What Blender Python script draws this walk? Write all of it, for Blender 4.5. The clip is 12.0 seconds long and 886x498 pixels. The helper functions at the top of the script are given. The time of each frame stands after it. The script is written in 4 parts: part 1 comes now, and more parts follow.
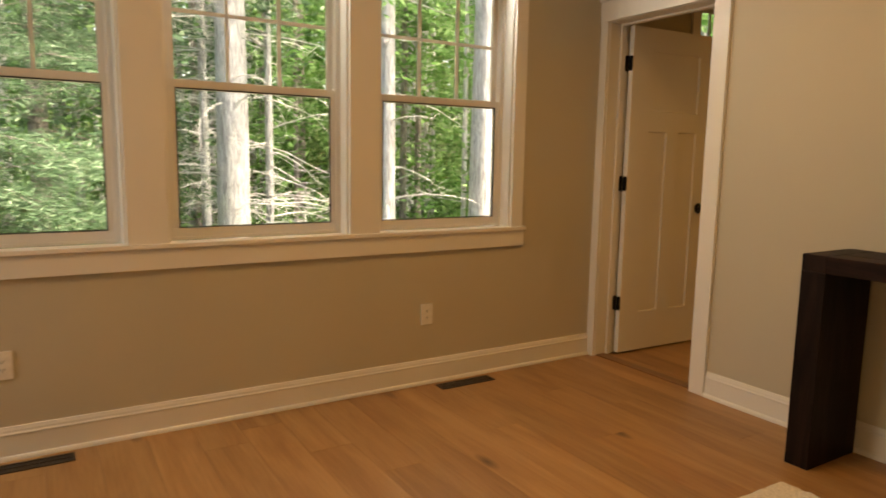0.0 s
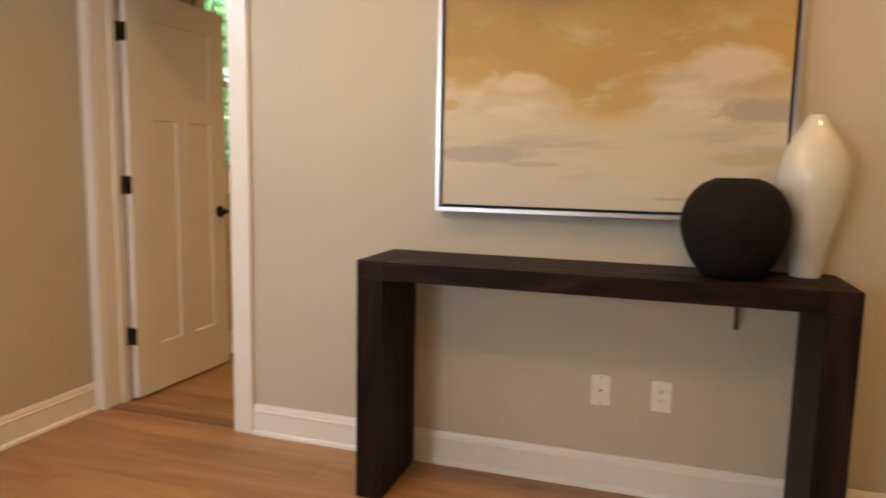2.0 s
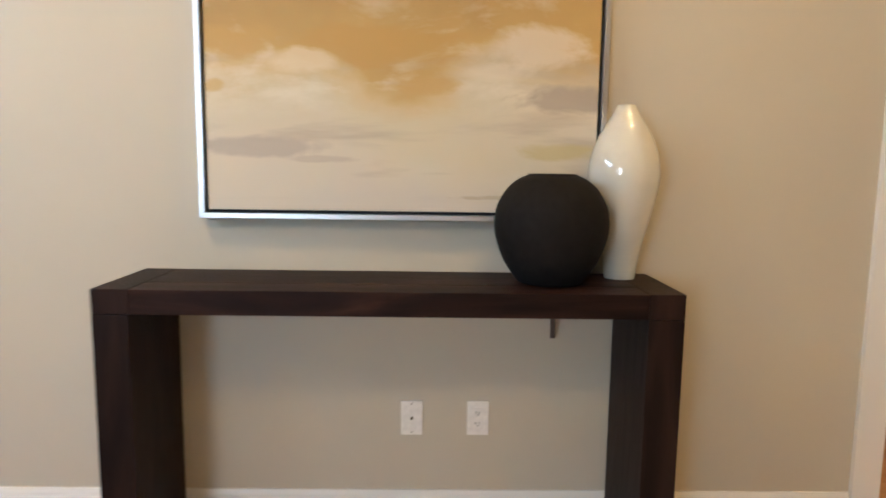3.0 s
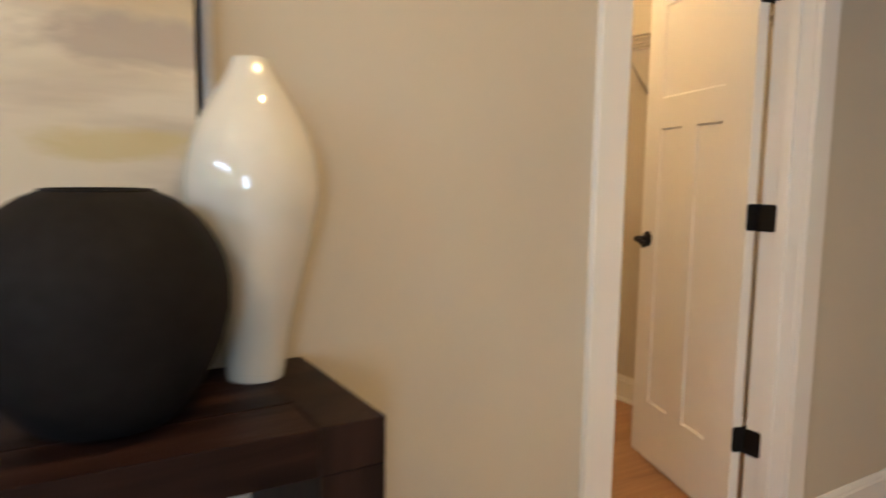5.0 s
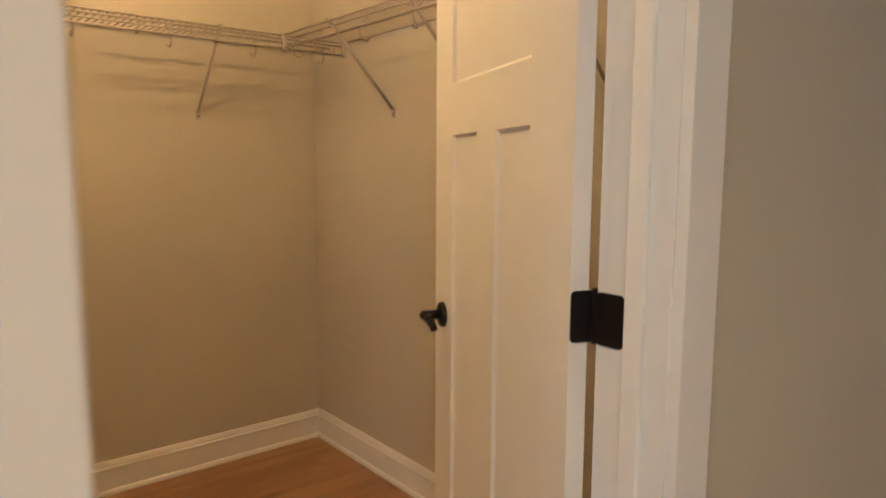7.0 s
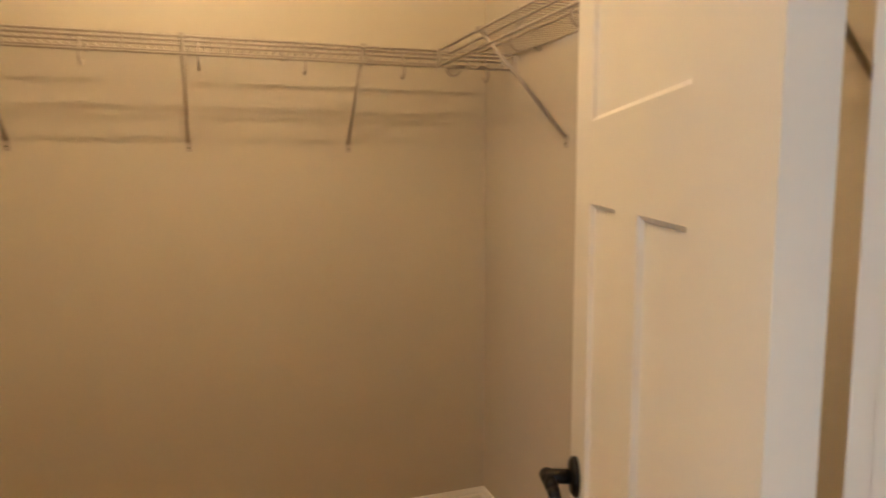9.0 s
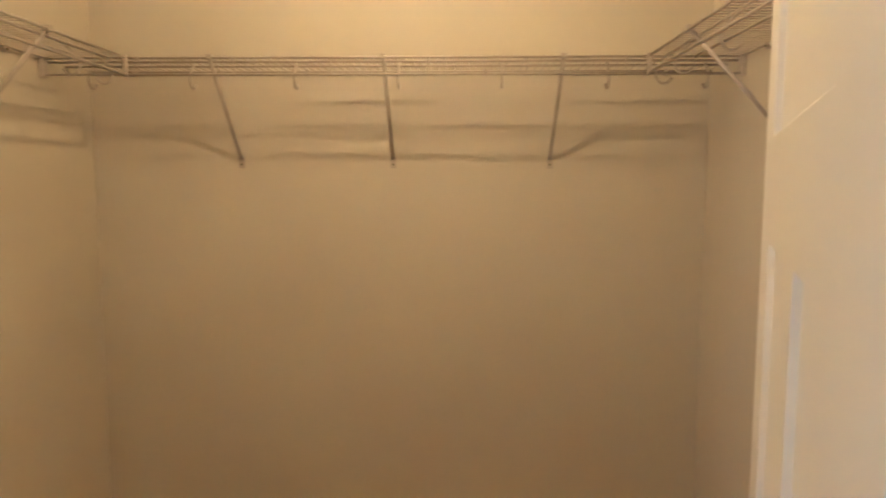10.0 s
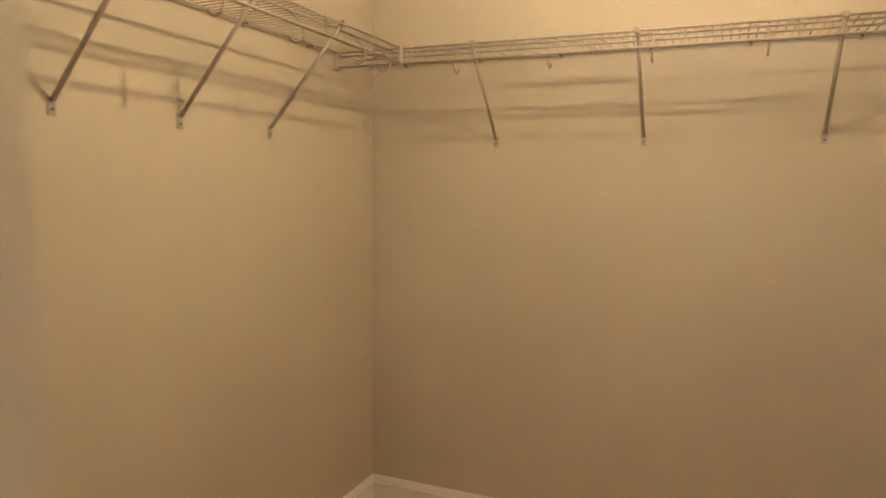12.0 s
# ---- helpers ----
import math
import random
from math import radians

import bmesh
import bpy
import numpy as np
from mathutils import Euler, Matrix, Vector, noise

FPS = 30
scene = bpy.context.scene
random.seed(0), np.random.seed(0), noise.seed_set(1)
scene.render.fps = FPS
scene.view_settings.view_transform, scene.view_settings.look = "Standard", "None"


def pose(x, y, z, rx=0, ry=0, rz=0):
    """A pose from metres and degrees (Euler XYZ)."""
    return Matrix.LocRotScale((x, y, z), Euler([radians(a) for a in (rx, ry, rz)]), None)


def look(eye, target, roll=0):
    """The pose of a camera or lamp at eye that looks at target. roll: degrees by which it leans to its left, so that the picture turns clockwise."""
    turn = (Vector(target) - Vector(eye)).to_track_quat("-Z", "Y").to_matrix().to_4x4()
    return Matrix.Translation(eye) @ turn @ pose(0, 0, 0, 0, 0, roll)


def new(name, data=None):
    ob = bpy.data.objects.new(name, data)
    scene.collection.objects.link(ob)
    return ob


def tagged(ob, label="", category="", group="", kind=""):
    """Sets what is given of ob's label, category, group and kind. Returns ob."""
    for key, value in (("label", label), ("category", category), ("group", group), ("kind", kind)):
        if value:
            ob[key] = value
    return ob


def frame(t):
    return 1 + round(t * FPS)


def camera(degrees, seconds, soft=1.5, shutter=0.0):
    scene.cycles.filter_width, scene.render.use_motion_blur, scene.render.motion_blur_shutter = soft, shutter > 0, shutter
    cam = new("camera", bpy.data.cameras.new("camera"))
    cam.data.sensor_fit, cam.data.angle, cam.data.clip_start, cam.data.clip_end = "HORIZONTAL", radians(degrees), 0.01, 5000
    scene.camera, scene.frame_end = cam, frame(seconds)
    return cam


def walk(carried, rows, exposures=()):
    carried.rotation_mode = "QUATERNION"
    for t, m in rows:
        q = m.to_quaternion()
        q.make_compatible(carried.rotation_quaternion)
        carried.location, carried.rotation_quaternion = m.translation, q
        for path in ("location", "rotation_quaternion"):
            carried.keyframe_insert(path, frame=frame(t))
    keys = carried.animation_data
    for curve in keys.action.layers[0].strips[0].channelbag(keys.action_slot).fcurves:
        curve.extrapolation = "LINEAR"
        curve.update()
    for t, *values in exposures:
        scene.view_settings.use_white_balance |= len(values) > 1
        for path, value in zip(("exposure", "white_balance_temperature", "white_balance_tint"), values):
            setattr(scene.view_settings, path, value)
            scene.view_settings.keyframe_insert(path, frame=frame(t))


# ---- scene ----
cam = camera(67.1, 12.0, soft=1.7, shutter=0.5)
# lamps, sky and the picture's exposure
SKY, SUN = 0.15, 5.0
DAY, WEST, DAY_TINT = 4.0, 1.0, (0.80, 0.90, 1.0)
CAN, CLOSET = 1.05, 3.3
WARM, CLOSET_WARM = (1.0, 0.565, 0.178), (1.0, 0.56, 0.20)
EXPOSURES = [(0.0, 2.70, 9400, 15), (1.0, 2.95, 9500, 20), (1.5, 3.25, 7700, 18), (2.0, 3.5, 6300, 15), (2.5, 3.70, 5600, 12), (3.2, 3.85, 5250, 8),
             (5.0, 3.82, 5180, 8), (6.5, 3.72, 5250, 7), (8.3, 3.75, 5150, 8), (10.5, 3.97, 4570, 5), (12.0, 4.03, 4500, 4)]
PATH = [
    (0, (3.069, -2.985, 1.229), (1.379, -1.95, 0.959), 1.0),
    (0.5, (2.933, -2.876, 1.23), (1.35, -1.683, 0.962), 1.0),
    (1, (2.811, -2.803, 1.217), (1.499, -1.315, 0.964), 1.3),
    (1.5, (2.699, -2.629, 1.2), (1.742, -0.889, 0.957), 1.1),
    (2, (2.557, -2.505, 1.207), (1.957, -0.614, 0.963), 1.1),
    (2.5, (2.47, -2.346, 1.197), (2.245, -0.373, 0.957), 1.1),
    (3, (2.457, -2.108, 1.215), (2.49, -0.124, 0.96), 0.8),
    (3.2, (2.448, -2.016, 1.21), (2.572, -0.037, 0.955), 0.8),
    (4.8, (2.655, -1.271, 1.212), (3.586, 0.485, 0.99), 0.9),
    (5, (2.727, -1.191, 1.213), (3.763, 0.506, 0.993), 0.9),
    (5.5, (3.015, -1.001, 1.198), (4.245, 0.564, 1.005), 0.7),
    (6, (3.303, -0.845, 1.251), (4.552, 0.701, 1.025), 0.7),
    (6.5, (3.571, -0.687, 1.294), (4.836, 0.843, 1.052), 0.4),
    (6.7, (3.693, -0.632, 1.311), (4.959, 0.897, 1.071), 0.4),
    (8.3, (4.333, -0.196, 1.44), (5.357, 1.502, 1.18), -0.6),
    (8.5, (4.362, -0.174, 1.452), (5.292, 1.579, 1.202), -0.3),
    (9, (4.392, -0.155, 1.464), (5.046, 1.721, 1.234), -0.2),
    (9.5, (4.47, -0.111, 1.478), (4.769, 1.854, 1.257), -0.1),
    (10, (4.576, -0.058, 1.484), (4.522, 1.931, 1.287), 0.1),
    (10.5, (4.615, -0.034, 1.492), (4.262, 1.924, 1.29), 0.5),
    (11, (4.602, -0.037, 1.486), (4.043, 1.872, 1.287), 0.6),
    (11.5, (4.597, -0.049, 1.438), (3.903, 1.816, 1.243), 0.7),
    (12, (4.605, -0.122, 1.398), (3.835, 1.713, 1.202), 0.6),
]
walk(cam, [(t, look(eye, target, roll)) for t, eye, target, roll in PATH], EXPOSURES)

# ---------------------------------------------------------------- light
world = bpy.data.worlds.new("sky")
scene.world = world
world.use_nodes = True
wt = world.node_tree
wt.nodes.clear()
sky = wt.nodes.new("ShaderNodeTexSky")
sky.sky_type = "NISHITA"
sky.sun_disc = False
sky.sun_elevation, sky.sun_rotation = radians(58), radians(35.5)
sky.air_density, sky.dust_density, sky.ozone_density = 1.0, 4.0, 1.0
w_bg = wt.nodes.new("ShaderNodeBackground")
w_bg.inputs["Strength"].default_value = SKY
w_out = wt.nodes.new("ShaderNodeOutputWorld")
wt.links.new(sky.outputs[0], w_bg.inputs["Color"])
wt.links.new(w_bg.outputs[0], w_out.inputs["Surface"])

sun = new("sun", bpy.data.lights.new("sun", "SUN"))
sun.data.energy, sun.data.angle, sun.data.color = SUN, radians(12), (1.0, 0.98, 0.95)
sun.matrix_world = look((10, 14, 28), (0, 0, 0))

CAN_SPOTS = [(1.3, -0.95), (3.4, -0.85), (1.2, -2.4), (2.6, -2.6), (4.8, -2.6), (1.5, 1.6)]
for cx, cy in CAN_SPOTS:
    can = new("can_lamp", bpy.data.lights.new("can_lamp", "AREA"))
    can.data.shape, can.data.size, can.data.energy, can.data.color = "DISK", 0.11, CAN * (1.5 if cy > 0 else 1.0), WARM
    can.data.spread = radians(150)
    can.matrix_world = look((cx, cy, 2.728), (cx, cy, 0))
day = new("window_light", bpy.data.lights.new("window_light", "AREA"))
day.data.shape, day.data.size, day.data.size_y, day.data.energy, day.data.color = "RECTANGLE", 0.80, 1.28, DAY, DAY_TINT
day.matrix_world = look((0.525, -5.235, 1.53), (0.525, 0, 1.53))
# unseen strip lamps under two window heads, added to strengthen the west daylight
for wy in (-2.07, -1.076):
    strip = new("window_head_fill", bpy.data.lights.new("window_head_fill", "AREA"))
    strip.data.shape, strip.data.size, strip.data.size_y, strip.data.energy, strip.data.color = "RECTANGLE", 0.74, 0.05, WEST, DAY_TINT
    strip.matrix_world = look((-0.025, wy, 2.165), (1.0, wy, 1.75))
closet_lamp = new("closet_lamp", bpy.data.lights.new("closet_lamp", "POINT"))
closet_lamp.data.energy, closet_lamp.data.shadow_soft_size, closet_lamp.data.color = CLOSET, 0.026, CLOSET_WARM
closet_lamp.location = (4.39, 1.280, 2.475)


# ---------------------------------------------------------------- materials
def nodes_of(name):
    m = bpy.data.materials.new(name)
    m.use_nodes = True
    nt = m.node_tree
    return m, nt, nt.nodes["Principled BSDF"]


def nd(nt, kind, **kw):
    n = nt.nodes.new(kind)
    for k, v in kw.items():
        n.inputs[k.replace("_", " ")].default_value = v
    return n


def coords(nt, scale=(1, 1, 1), kind="Object"):
    tc = nt.nodes.new("ShaderNodeTexCoord")
    mp = nt.nodes.new("ShaderNodeMapping")
    mp.inputs["Scale"].default_value = scale
    nt.links.new(tc.outputs[kind], mp.inputs["Vector"])
    return mp.outputs["Vector"]


def ramp(nt, fac, stops):
    r = nt.nodes.new("ShaderNodeValToRGB")
    while len(r.color_ramp.elements) < len(stops):
        r.color_ramp.elements.new(0.5)
    for e, (p, c) in zip(r.color_ramp.elements, stops):
        e.position, e.color = p, (*c, 1)
    nt.links.new(fac, r.inputs["Fac"])
    return r.outputs["Color"]


def mix(nt, fac, a, b, blend="MIX"):
    m = nt.nodes.new("ShaderNodeMix")
    m.data_type, m.blend_type = "RGBA", blend
    for sock, v in ((m.inputs[0], fac), (m.inputs[6], a), (m.inputs[7], b)):
        if isinstance(v, (int, float)):
            sock.default_value = v
        elif isinstance(v, tuple):
            sock.default_value = (*v, 1)
        else:
            nt.links.new(v, sock)
    return m.outputs[2]


def bump(nt, bsdf, height, strength=0.2, distance=0.002):
    b = nd(nt, "ShaderNodeBump", Strength=strength, Distance=distance)
    nt.links.new(height, b.inputs["Height"])
    nt.links.new(b.outputs[0], bsdf.inputs["Normal"])


def paint(name, colour, rough, grain=260, depth=0.0006, strength=0.25, spread=0.06, kind="Object"):
    """Rolled or brushed paint: a fine nap, and a slow drift in tone."""
    m, nt, b = nodes_of(name)
    v = coords(nt, kind=kind)
    slow = nd(nt, "ShaderNodeTexNoise", Scale=1.7, Detail=4.0)
    nap = nd(nt, "ShaderNodeTexNoise", Scale=grain, Detail=3.0)
    for n in (slow, nap):
        nt.links.new(v, n.inputs["Vector"])
    lo = tuple(c * (1 - spread) for c in colour)
    hi = tuple(min(1, c * (1 + spread)) for c in colour)
    nt.links.new(ramp(nt, slow.outputs["Fac"], [(0.3, lo), (0.7, hi)]), b.inputs["Base Color"])
    rr = ramp(nt, slow.outputs["Fac"], [(0.3, (rough * 0.9,) * 3), (0.7, (min(1, rough * 1.1),) * 3)])
    nt.links.new(rr, b.inputs["Roughness"])
    bump(nt, b, nap.outputs["Fac"], strength, depth)
    return m


def plain(name, colour, rough, metal=0.0, coat=0.0, grain=60.0, spread=0.08, relief=0.05, gloss=0.5):
    m, nt, b = nodes_of(name)
    n = nd(nt, "ShaderNodeTexNoise", Scale=grain, Detail=5.0)
    nt.links.new(coords(nt), n.inputs["Vector"])
    lo, hi = tuple(c * (1 - spread) for c in colour), tuple(min(1, c * (1 + spread)) for c in colour)
    nt.links.new(ramp(nt, n.outputs["Fac"], [(0.3, lo), (0.7, hi)]), b.inputs["Base Color"])
    b.inputs["Roughness"].default_value, b.inputs["Metallic"].default_value = rough, metal
    b.inputs["Coat Weight"].default_value = coat
    b.inputs["Specular IOR Level"].default_value = gloss
    bump(nt, b, n.outputs["Fac"], relief, 0.001)
    return m


def wood(name, dark, mid, light, along="x", rough=0.45, vary=0.5, knots=True, grain=1.0, relief=0.15, coat=0.0, gloss=0.5):
    """Timber with grain running along one axis; each piece takes its own tone and stretch of grain."""
    m, nt, b = nodes_of(name)
    tc = nt.nodes.new("ShaderNodeTexCoord")
    info = nt.nodes.new("ShaderNodeObjectInfo")
    shift = nt.nodes.new("ShaderNodeVectorMath")
    shift.operation = "SCALE"
    shift.inputs[0].default_value = (37.0, 23.0, 11.0)
    nt.links.new(info.outputs["Random"], shift.inputs["Scale"])
    add = nt.nodes.new("ShaderNodeVectorMath")
    nt.links.new(tc.outputs["Object"], add.inputs[0])
    nt.links.new(shift.outputs[0], add.inputs[1])

    def squeezed(long, across):
        mp = nt.nodes.new("ShaderNodeMapping")
        mp.inputs["Scale"].default_value = {"x": (long, across, across), "y": (across, long, across), "z": (across, across, long)}[along]
        nt.links.new(add.outputs[0], mp.inputs["Vector"])
        return mp.outputs["Vector"]
    fig = nd(nt, "ShaderNodeTexNoise", Scale=1.0 * grain, Detail=5.0, Distortion=1.2)
    nt.links.new(squeezed(0.9, 7.0), fig.inputs["Vector"])
    fine = nd(nt, "ShaderNodeTexNoise", Scale=1.0 * grain, Detail=6.0, Roughness=0.7)
    nt.links.new(squeezed(4.0, 130.0), fine.inputs["Vector"])
    col = ramp(nt, fig.outputs["Fac"], [(0.25, dark), (0.5, mid), (0.75, light)])
    fcol = ramp(nt, fine.outputs["Fac"], [(0.3, (0.72, 0.72, 0.72)), (0.65, (1.08, 1.08, 1.08))])
    col = mix(nt, 0.6, col, fcol, "MULTIPLY")
    if knots:
        kn = nt.nodes.new("ShaderNodeTexVoronoi")
        kn.inputs["Scale"].default_value = 1.0
        nt.links.new(squeezed(1.3, 3.4), kn.inputs["Vector"])
        kfac = ramp(nt, kn.outputs["Distance"], [(0.03, (1, 1, 1)), (0.12, (0, 0, 0))])
        col = mix(nt, kfac, col, tuple(c * 0.35 for c in dark))
    tone = ramp(nt, info.outputs["Random"], [(0.0, (1 - vary,) * 3), (0.35, (1 - vary * 0.45,) * 3), (0.7, (1.0, 1.0, 1.0)), (1.0, (1 + vary * 0.35, 1 + vary * 0.33, 1 + vary * 0.3))])
    col = mix(nt, 1.0, col, tone, "MULTIPLY")
    nt.links.new(col, b.inputs["Base Color"])
    nt.links.new(ramp(nt, fine.outputs["Fac"], [(0.3, (rough * 1.15,) * 3), (0.7, (rough * 0.85,) * 3)]), b.inputs["Roughness"])
    b.inputs["Coat Weight"].default_value = coat
    b.inputs["Specular IOR Level"].default_value = gloss
    bump(nt, b, fine.outputs["Fac"], relief, 0.001)
    return m


WALL = paint("greige_wall_paint", (0.505, 0.460, 0.362), 0.62, spread=0.03, kind="Object")
CEIL = paint("ceiling_paint", (0.78, 0.76, 0.72), 0.9)
TRIM = paint("white_trim_paint", (0.75, 0.73, 0.68), 0.36, grain=120, depth=0.0004, strength=0.15, spread=0.03)
DOOR_PAINT = paint("door_paint", (0.75, 0.73, 0.68), 0.34, grain=160, depth=0.0004, strength=0.15, spread=0.03)
VINYL = paint("window_vinyl", (0.68, 0.66, 0.62), 0.38, grain=90, depth=0.0002, strength=0.1, spread=0.03)
OAK = wood("oak_floor", (0.26, 0.122, 0.046), (0.365, 0.192, 0.078), (0.435, 0.250, 0.112), "x", rough=0.42, vary=0.15, coat=0.08)
OAK_STRIP = wood("oak_threshold", (0.12, 0.06, 0.03), (0.19, 0.10, 0.048), (0.24, 0.13, 0.065), "x", rough=0.45, vary=0.2, knots=False)
ESPRESSO_X = wood("espresso_wood_long", (0.004, 0.002, 0.002), (0.016, 0.0075, 0.0055), (0.048, 0.023, 0.016), "x", rough=0.5, vary=0.15, relief=0.5, grain=1.6, gloss=0.10)
ESPRESSO_Z = wood("espresso_wood_upright", (0.005, 0.003, 0.003), (0.013, 0.007, 0.0055), (0.029, 0.015, 0.011), "z", rough=0.5, vary=0.15, relief=0.5, grain=1.6, gloss=0.10)
BLACK_METAL = plain("black_hardware", (0.012, 0.011, 0.010), 0.42, metal=0.6)
# white-coated wire, with the shade of its underside put into a darker tan
WIRE = plain("shaded_white_wire", (0.38, 0.335, 0.28), 0.45)
# bracket plastic toned down: the shade at the shelf ends is in this colour
BRACKET = plain("shaded_plastic_bracket", (0.44, 0.39, 0.33), 0.5)
SILVER = plain("brushed_silver", (0.62, 0.61, 0.60), 0.33, metal=0.9, grain=300)
GAP_BLACK = plain("black_liner", (0.012, 0.012, 0.012), 0.7)
MATTE_BLACK = plain("matte_black_ceramic", (0.0075, 0.0068, 0.0065), 0.78, grain=45, spread=0.3, relief=0.3, gloss=0.16)
GLAZE = plain("cream_glazed_ceramic", (0.61, 0.59, 0.50), 0.035, coat=0.6, grain=14, spread=0.04, relief=0.02)
PLASTIC = plain("white_plastic", (0.76, 0.74, 0.70), 0.35)
SLOT = plain("dark_slot", (0.02, 0.02, 0.02), 0.6)
VENT = plain("bronze_register", (0.045, 0.032, 0.022), 0.45, metal=0.5)
STRAP = plain("brown_strap", (0.06, 0.04, 0.03), 0.6)
BRASS_HOLE = plain("screw", (0.10, 0.085, 0.06), 0.4, metal=0.8)
RUG = plain("cream_rug_pile", (0.62, 0.57, 0.49), 0.95, grain=90, spread=0.18, relief=0.8)
BULB, nt_b, b_b = nodes_of("frosted_bulb")
b_b.inputs["Base Color"].default_value = (0.9, 0.88, 0.82, 1)
b_b.inputs["Roughness"].default_value = 0.4
b_b.inputs["Emission Color"].default_value = (1.0, 0.75, 0.45, 1)
b_b.inputs["Emission Strength"].default_value = 4.0

GLASS, nt_g, b_g = nodes_of("window_glass")
b_g.inputs["Base Color"].default_value = (0.97, 0.99, 0.98, 1)
b_g.inputs["Roughness"].default_value = 0.0
b_g.inputs["IOR"].default_value = 1.45
b_g.inputs["Transmission Weight"].default_value = 1.0


def canvas_paint():
    """Abstract sky: ochre cloud bank over cream and soft grey, in loose horizontal strokes."""
    m, nt, b = nodes_of("painted_canvas")
    tc = nt.nodes.new("ShaderNodeTexCoord")
    sep = nt.nodes.new("ShaderNodeSeparateXYZ")
    nt.links.new(tc.outputs["Generated"], sep.inputs[0])

    def cloud(scale, seed, detail=6.0, rough=0.55, dist=0.6):
        mp = nt.nodes.new("ShaderNodeMapping")
        mp.inputs["Scale"].default_value = scale
        mp.inputs["Location"].default_value = (seed, seed * 0.7, seed * 1.3)
        nt.links.new(tc.outputs["Generated"], mp.inputs["Vector"])
        n = nd(nt, "ShaderNodeTexNoise", Scale=1.0, Detail=detail, Roughness=rough, Distortion=dist)
        nt.links.new(mp.outputs["Vector"], n.inputs["Vector"])
        return n.outputs["Fac"]

    def math(op, a, c, clamp=False):
        n = nt.nodes.new("ShaderNodeMath")
        n.operation, n.use_clamp = op, clamp
        for s, v in ((n.inputs[0], a), (n.inputs[1], c)):
            if isinstance(v, (int, float)):
                s.default_value = v
            else:
                nt.links.new(v, s)
        return n.outputs[0]
    big = cloud((2.6, 1, 2.8), 3.1, rough=0.5, dist=0.25)
    wisp = cloud((3.6, 1, 5.4), 7.7, detail=9.0, rough=0.62, dist=0.4)
    band = cloud((1.6, 1, 7.0), 5.1, detail=4.0, dist=0.3)
    height = math("ADD", sep.outputs["Z"], math("MULTIPLY", math("SUBTRACT", big, 0.5), 0.75))
    base = ramp(nt, height, [(0.02, (0.55, 0.50, 0.42)), (0.22, (0.58, 0.52, 0.40)), (0.38, (0.57, 0.50, 0.34)), (0.47, (0.56, 0.44, 0.24)), (0.56, (0.48, 0.32, 0.10)), (0.72, (0.42, 0.27, 0.085)), (0.95, (0.28, 0.18, 0.065))])
    white = ramp(nt, wisp, [(0.52, (0, 0, 0)), (0.68, (1, 1, 1))])
    low = ramp(nt, sep.outputs["Z"], [(0.30, (0, 0, 0)), (0.42, (0.75,) * 3), (0.62, (0.6,) * 3), (0.8, (0, 0, 0))])
    col = mix(nt, math("MULTIPLY", white, low), base, (0.72, 0.66, 0.54))
    grey = ramp(nt, band, [(0.50, (0, 0, 0)), (0.63, (0.8,) * 3)])
    glow = ramp(nt, sep.outputs["Z"], [(0.03, (0, 0, 0)), (0.10, (1, 1, 1)), (0.46, (0.9,) * 3), (0.58, (0, 0, 0))])
    col = mix(nt, math("MULTIPLY", grey, glow), col, (0.40, 0.345, 0.26))

    def bank(x, z, wide, tall, edge):
        """A loose cloud bank: an ellipse whose rim is broken up by the brush noise."""
        ex = math("MULTIPLY", math("SUBTRACT", sep.outputs["X"], x), 1.0 / wide)
        ez = math("MULTIPLY", math("SUBTRACT", sep.outputs["Z"], z), 1.0 / tall)
        d = math("ADD", math("MULTIPLY", ex, ex), math("MULTIPLY", ez, ez))
        d = math("ADD", d, math("MULTIPLY", math("SUBTRACT", wisp, 0.5), 5.0))
        return ramp(nt, d, [(edge, (1, 1, 1)), (1.0, (0, 0, 0))])
    for x, z, wide, tall, edge, strength, shade in ((0.46, 0.555, 0.24, 0.075, 0.35, 0.85, (0.47, 0.29, 0.075)), (0.57, 0.425, 0.11, 0.032, 0.4, 0.75, (0.50, 0.33, 0.11)),
            (0.06, 0.555, 0.15, 0.06, 0.35, 0.75, (0.48, 0.31, 0.09)), (0.02, 0.415, 0.035, 0.03, 0.4, 0.7, (0.50, 0.33, 0.10)), (0.24, 0.50, 0.10, 0.045, 0.2, 0.7, (0.68, 0.58, 0.40)),
            (0.84, 0.555, 0.14, 0.075, 0.2, 0.8, (0.64, 0.55, 0.41)), (0.74, 0.47, 0.10, 0.04, 0.2, 0.6, (0.68, 0.60, 0.46)), (0.88, 0.385, 0.15, 0.055, 0.3, 0.85, (0.37, 0.315, 0.25)),
            (0.13, 0.215, 0.17, 0.036, 0.3, 0.8, (0.40, 0.35, 0.29)), (0.30, 0.175, 0.09, 0.014, 0.3, 0.6, (0.42, 0.36, 0.29)), (0.92, 0.215, 0.13, 0.035, 0.3, 0.7, (0.47, 0.39, 0.17)), (0.72, 0.05, 0.13, 0.010, 0.4, 0.6, (0.38, 0.31, 0.2))):
        col = mix(nt, math("MULTIPLY", bank(x, z, wide, tall, edge), strength), col, shade)
    nt.links.new(col, b.inputs["Base Color"])
    b.inputs["Roughness"].default_value = 0.6
    weave = nd(nt, "ShaderNodeTexNoise", Scale=350.0, Detail=2.0)
    nt.links.new(tc.outputs["Object"], weave.inputs["Vector"])
    bump(nt, b, weave.outputs["Fac"], 0.3, 0.0008)
    return m


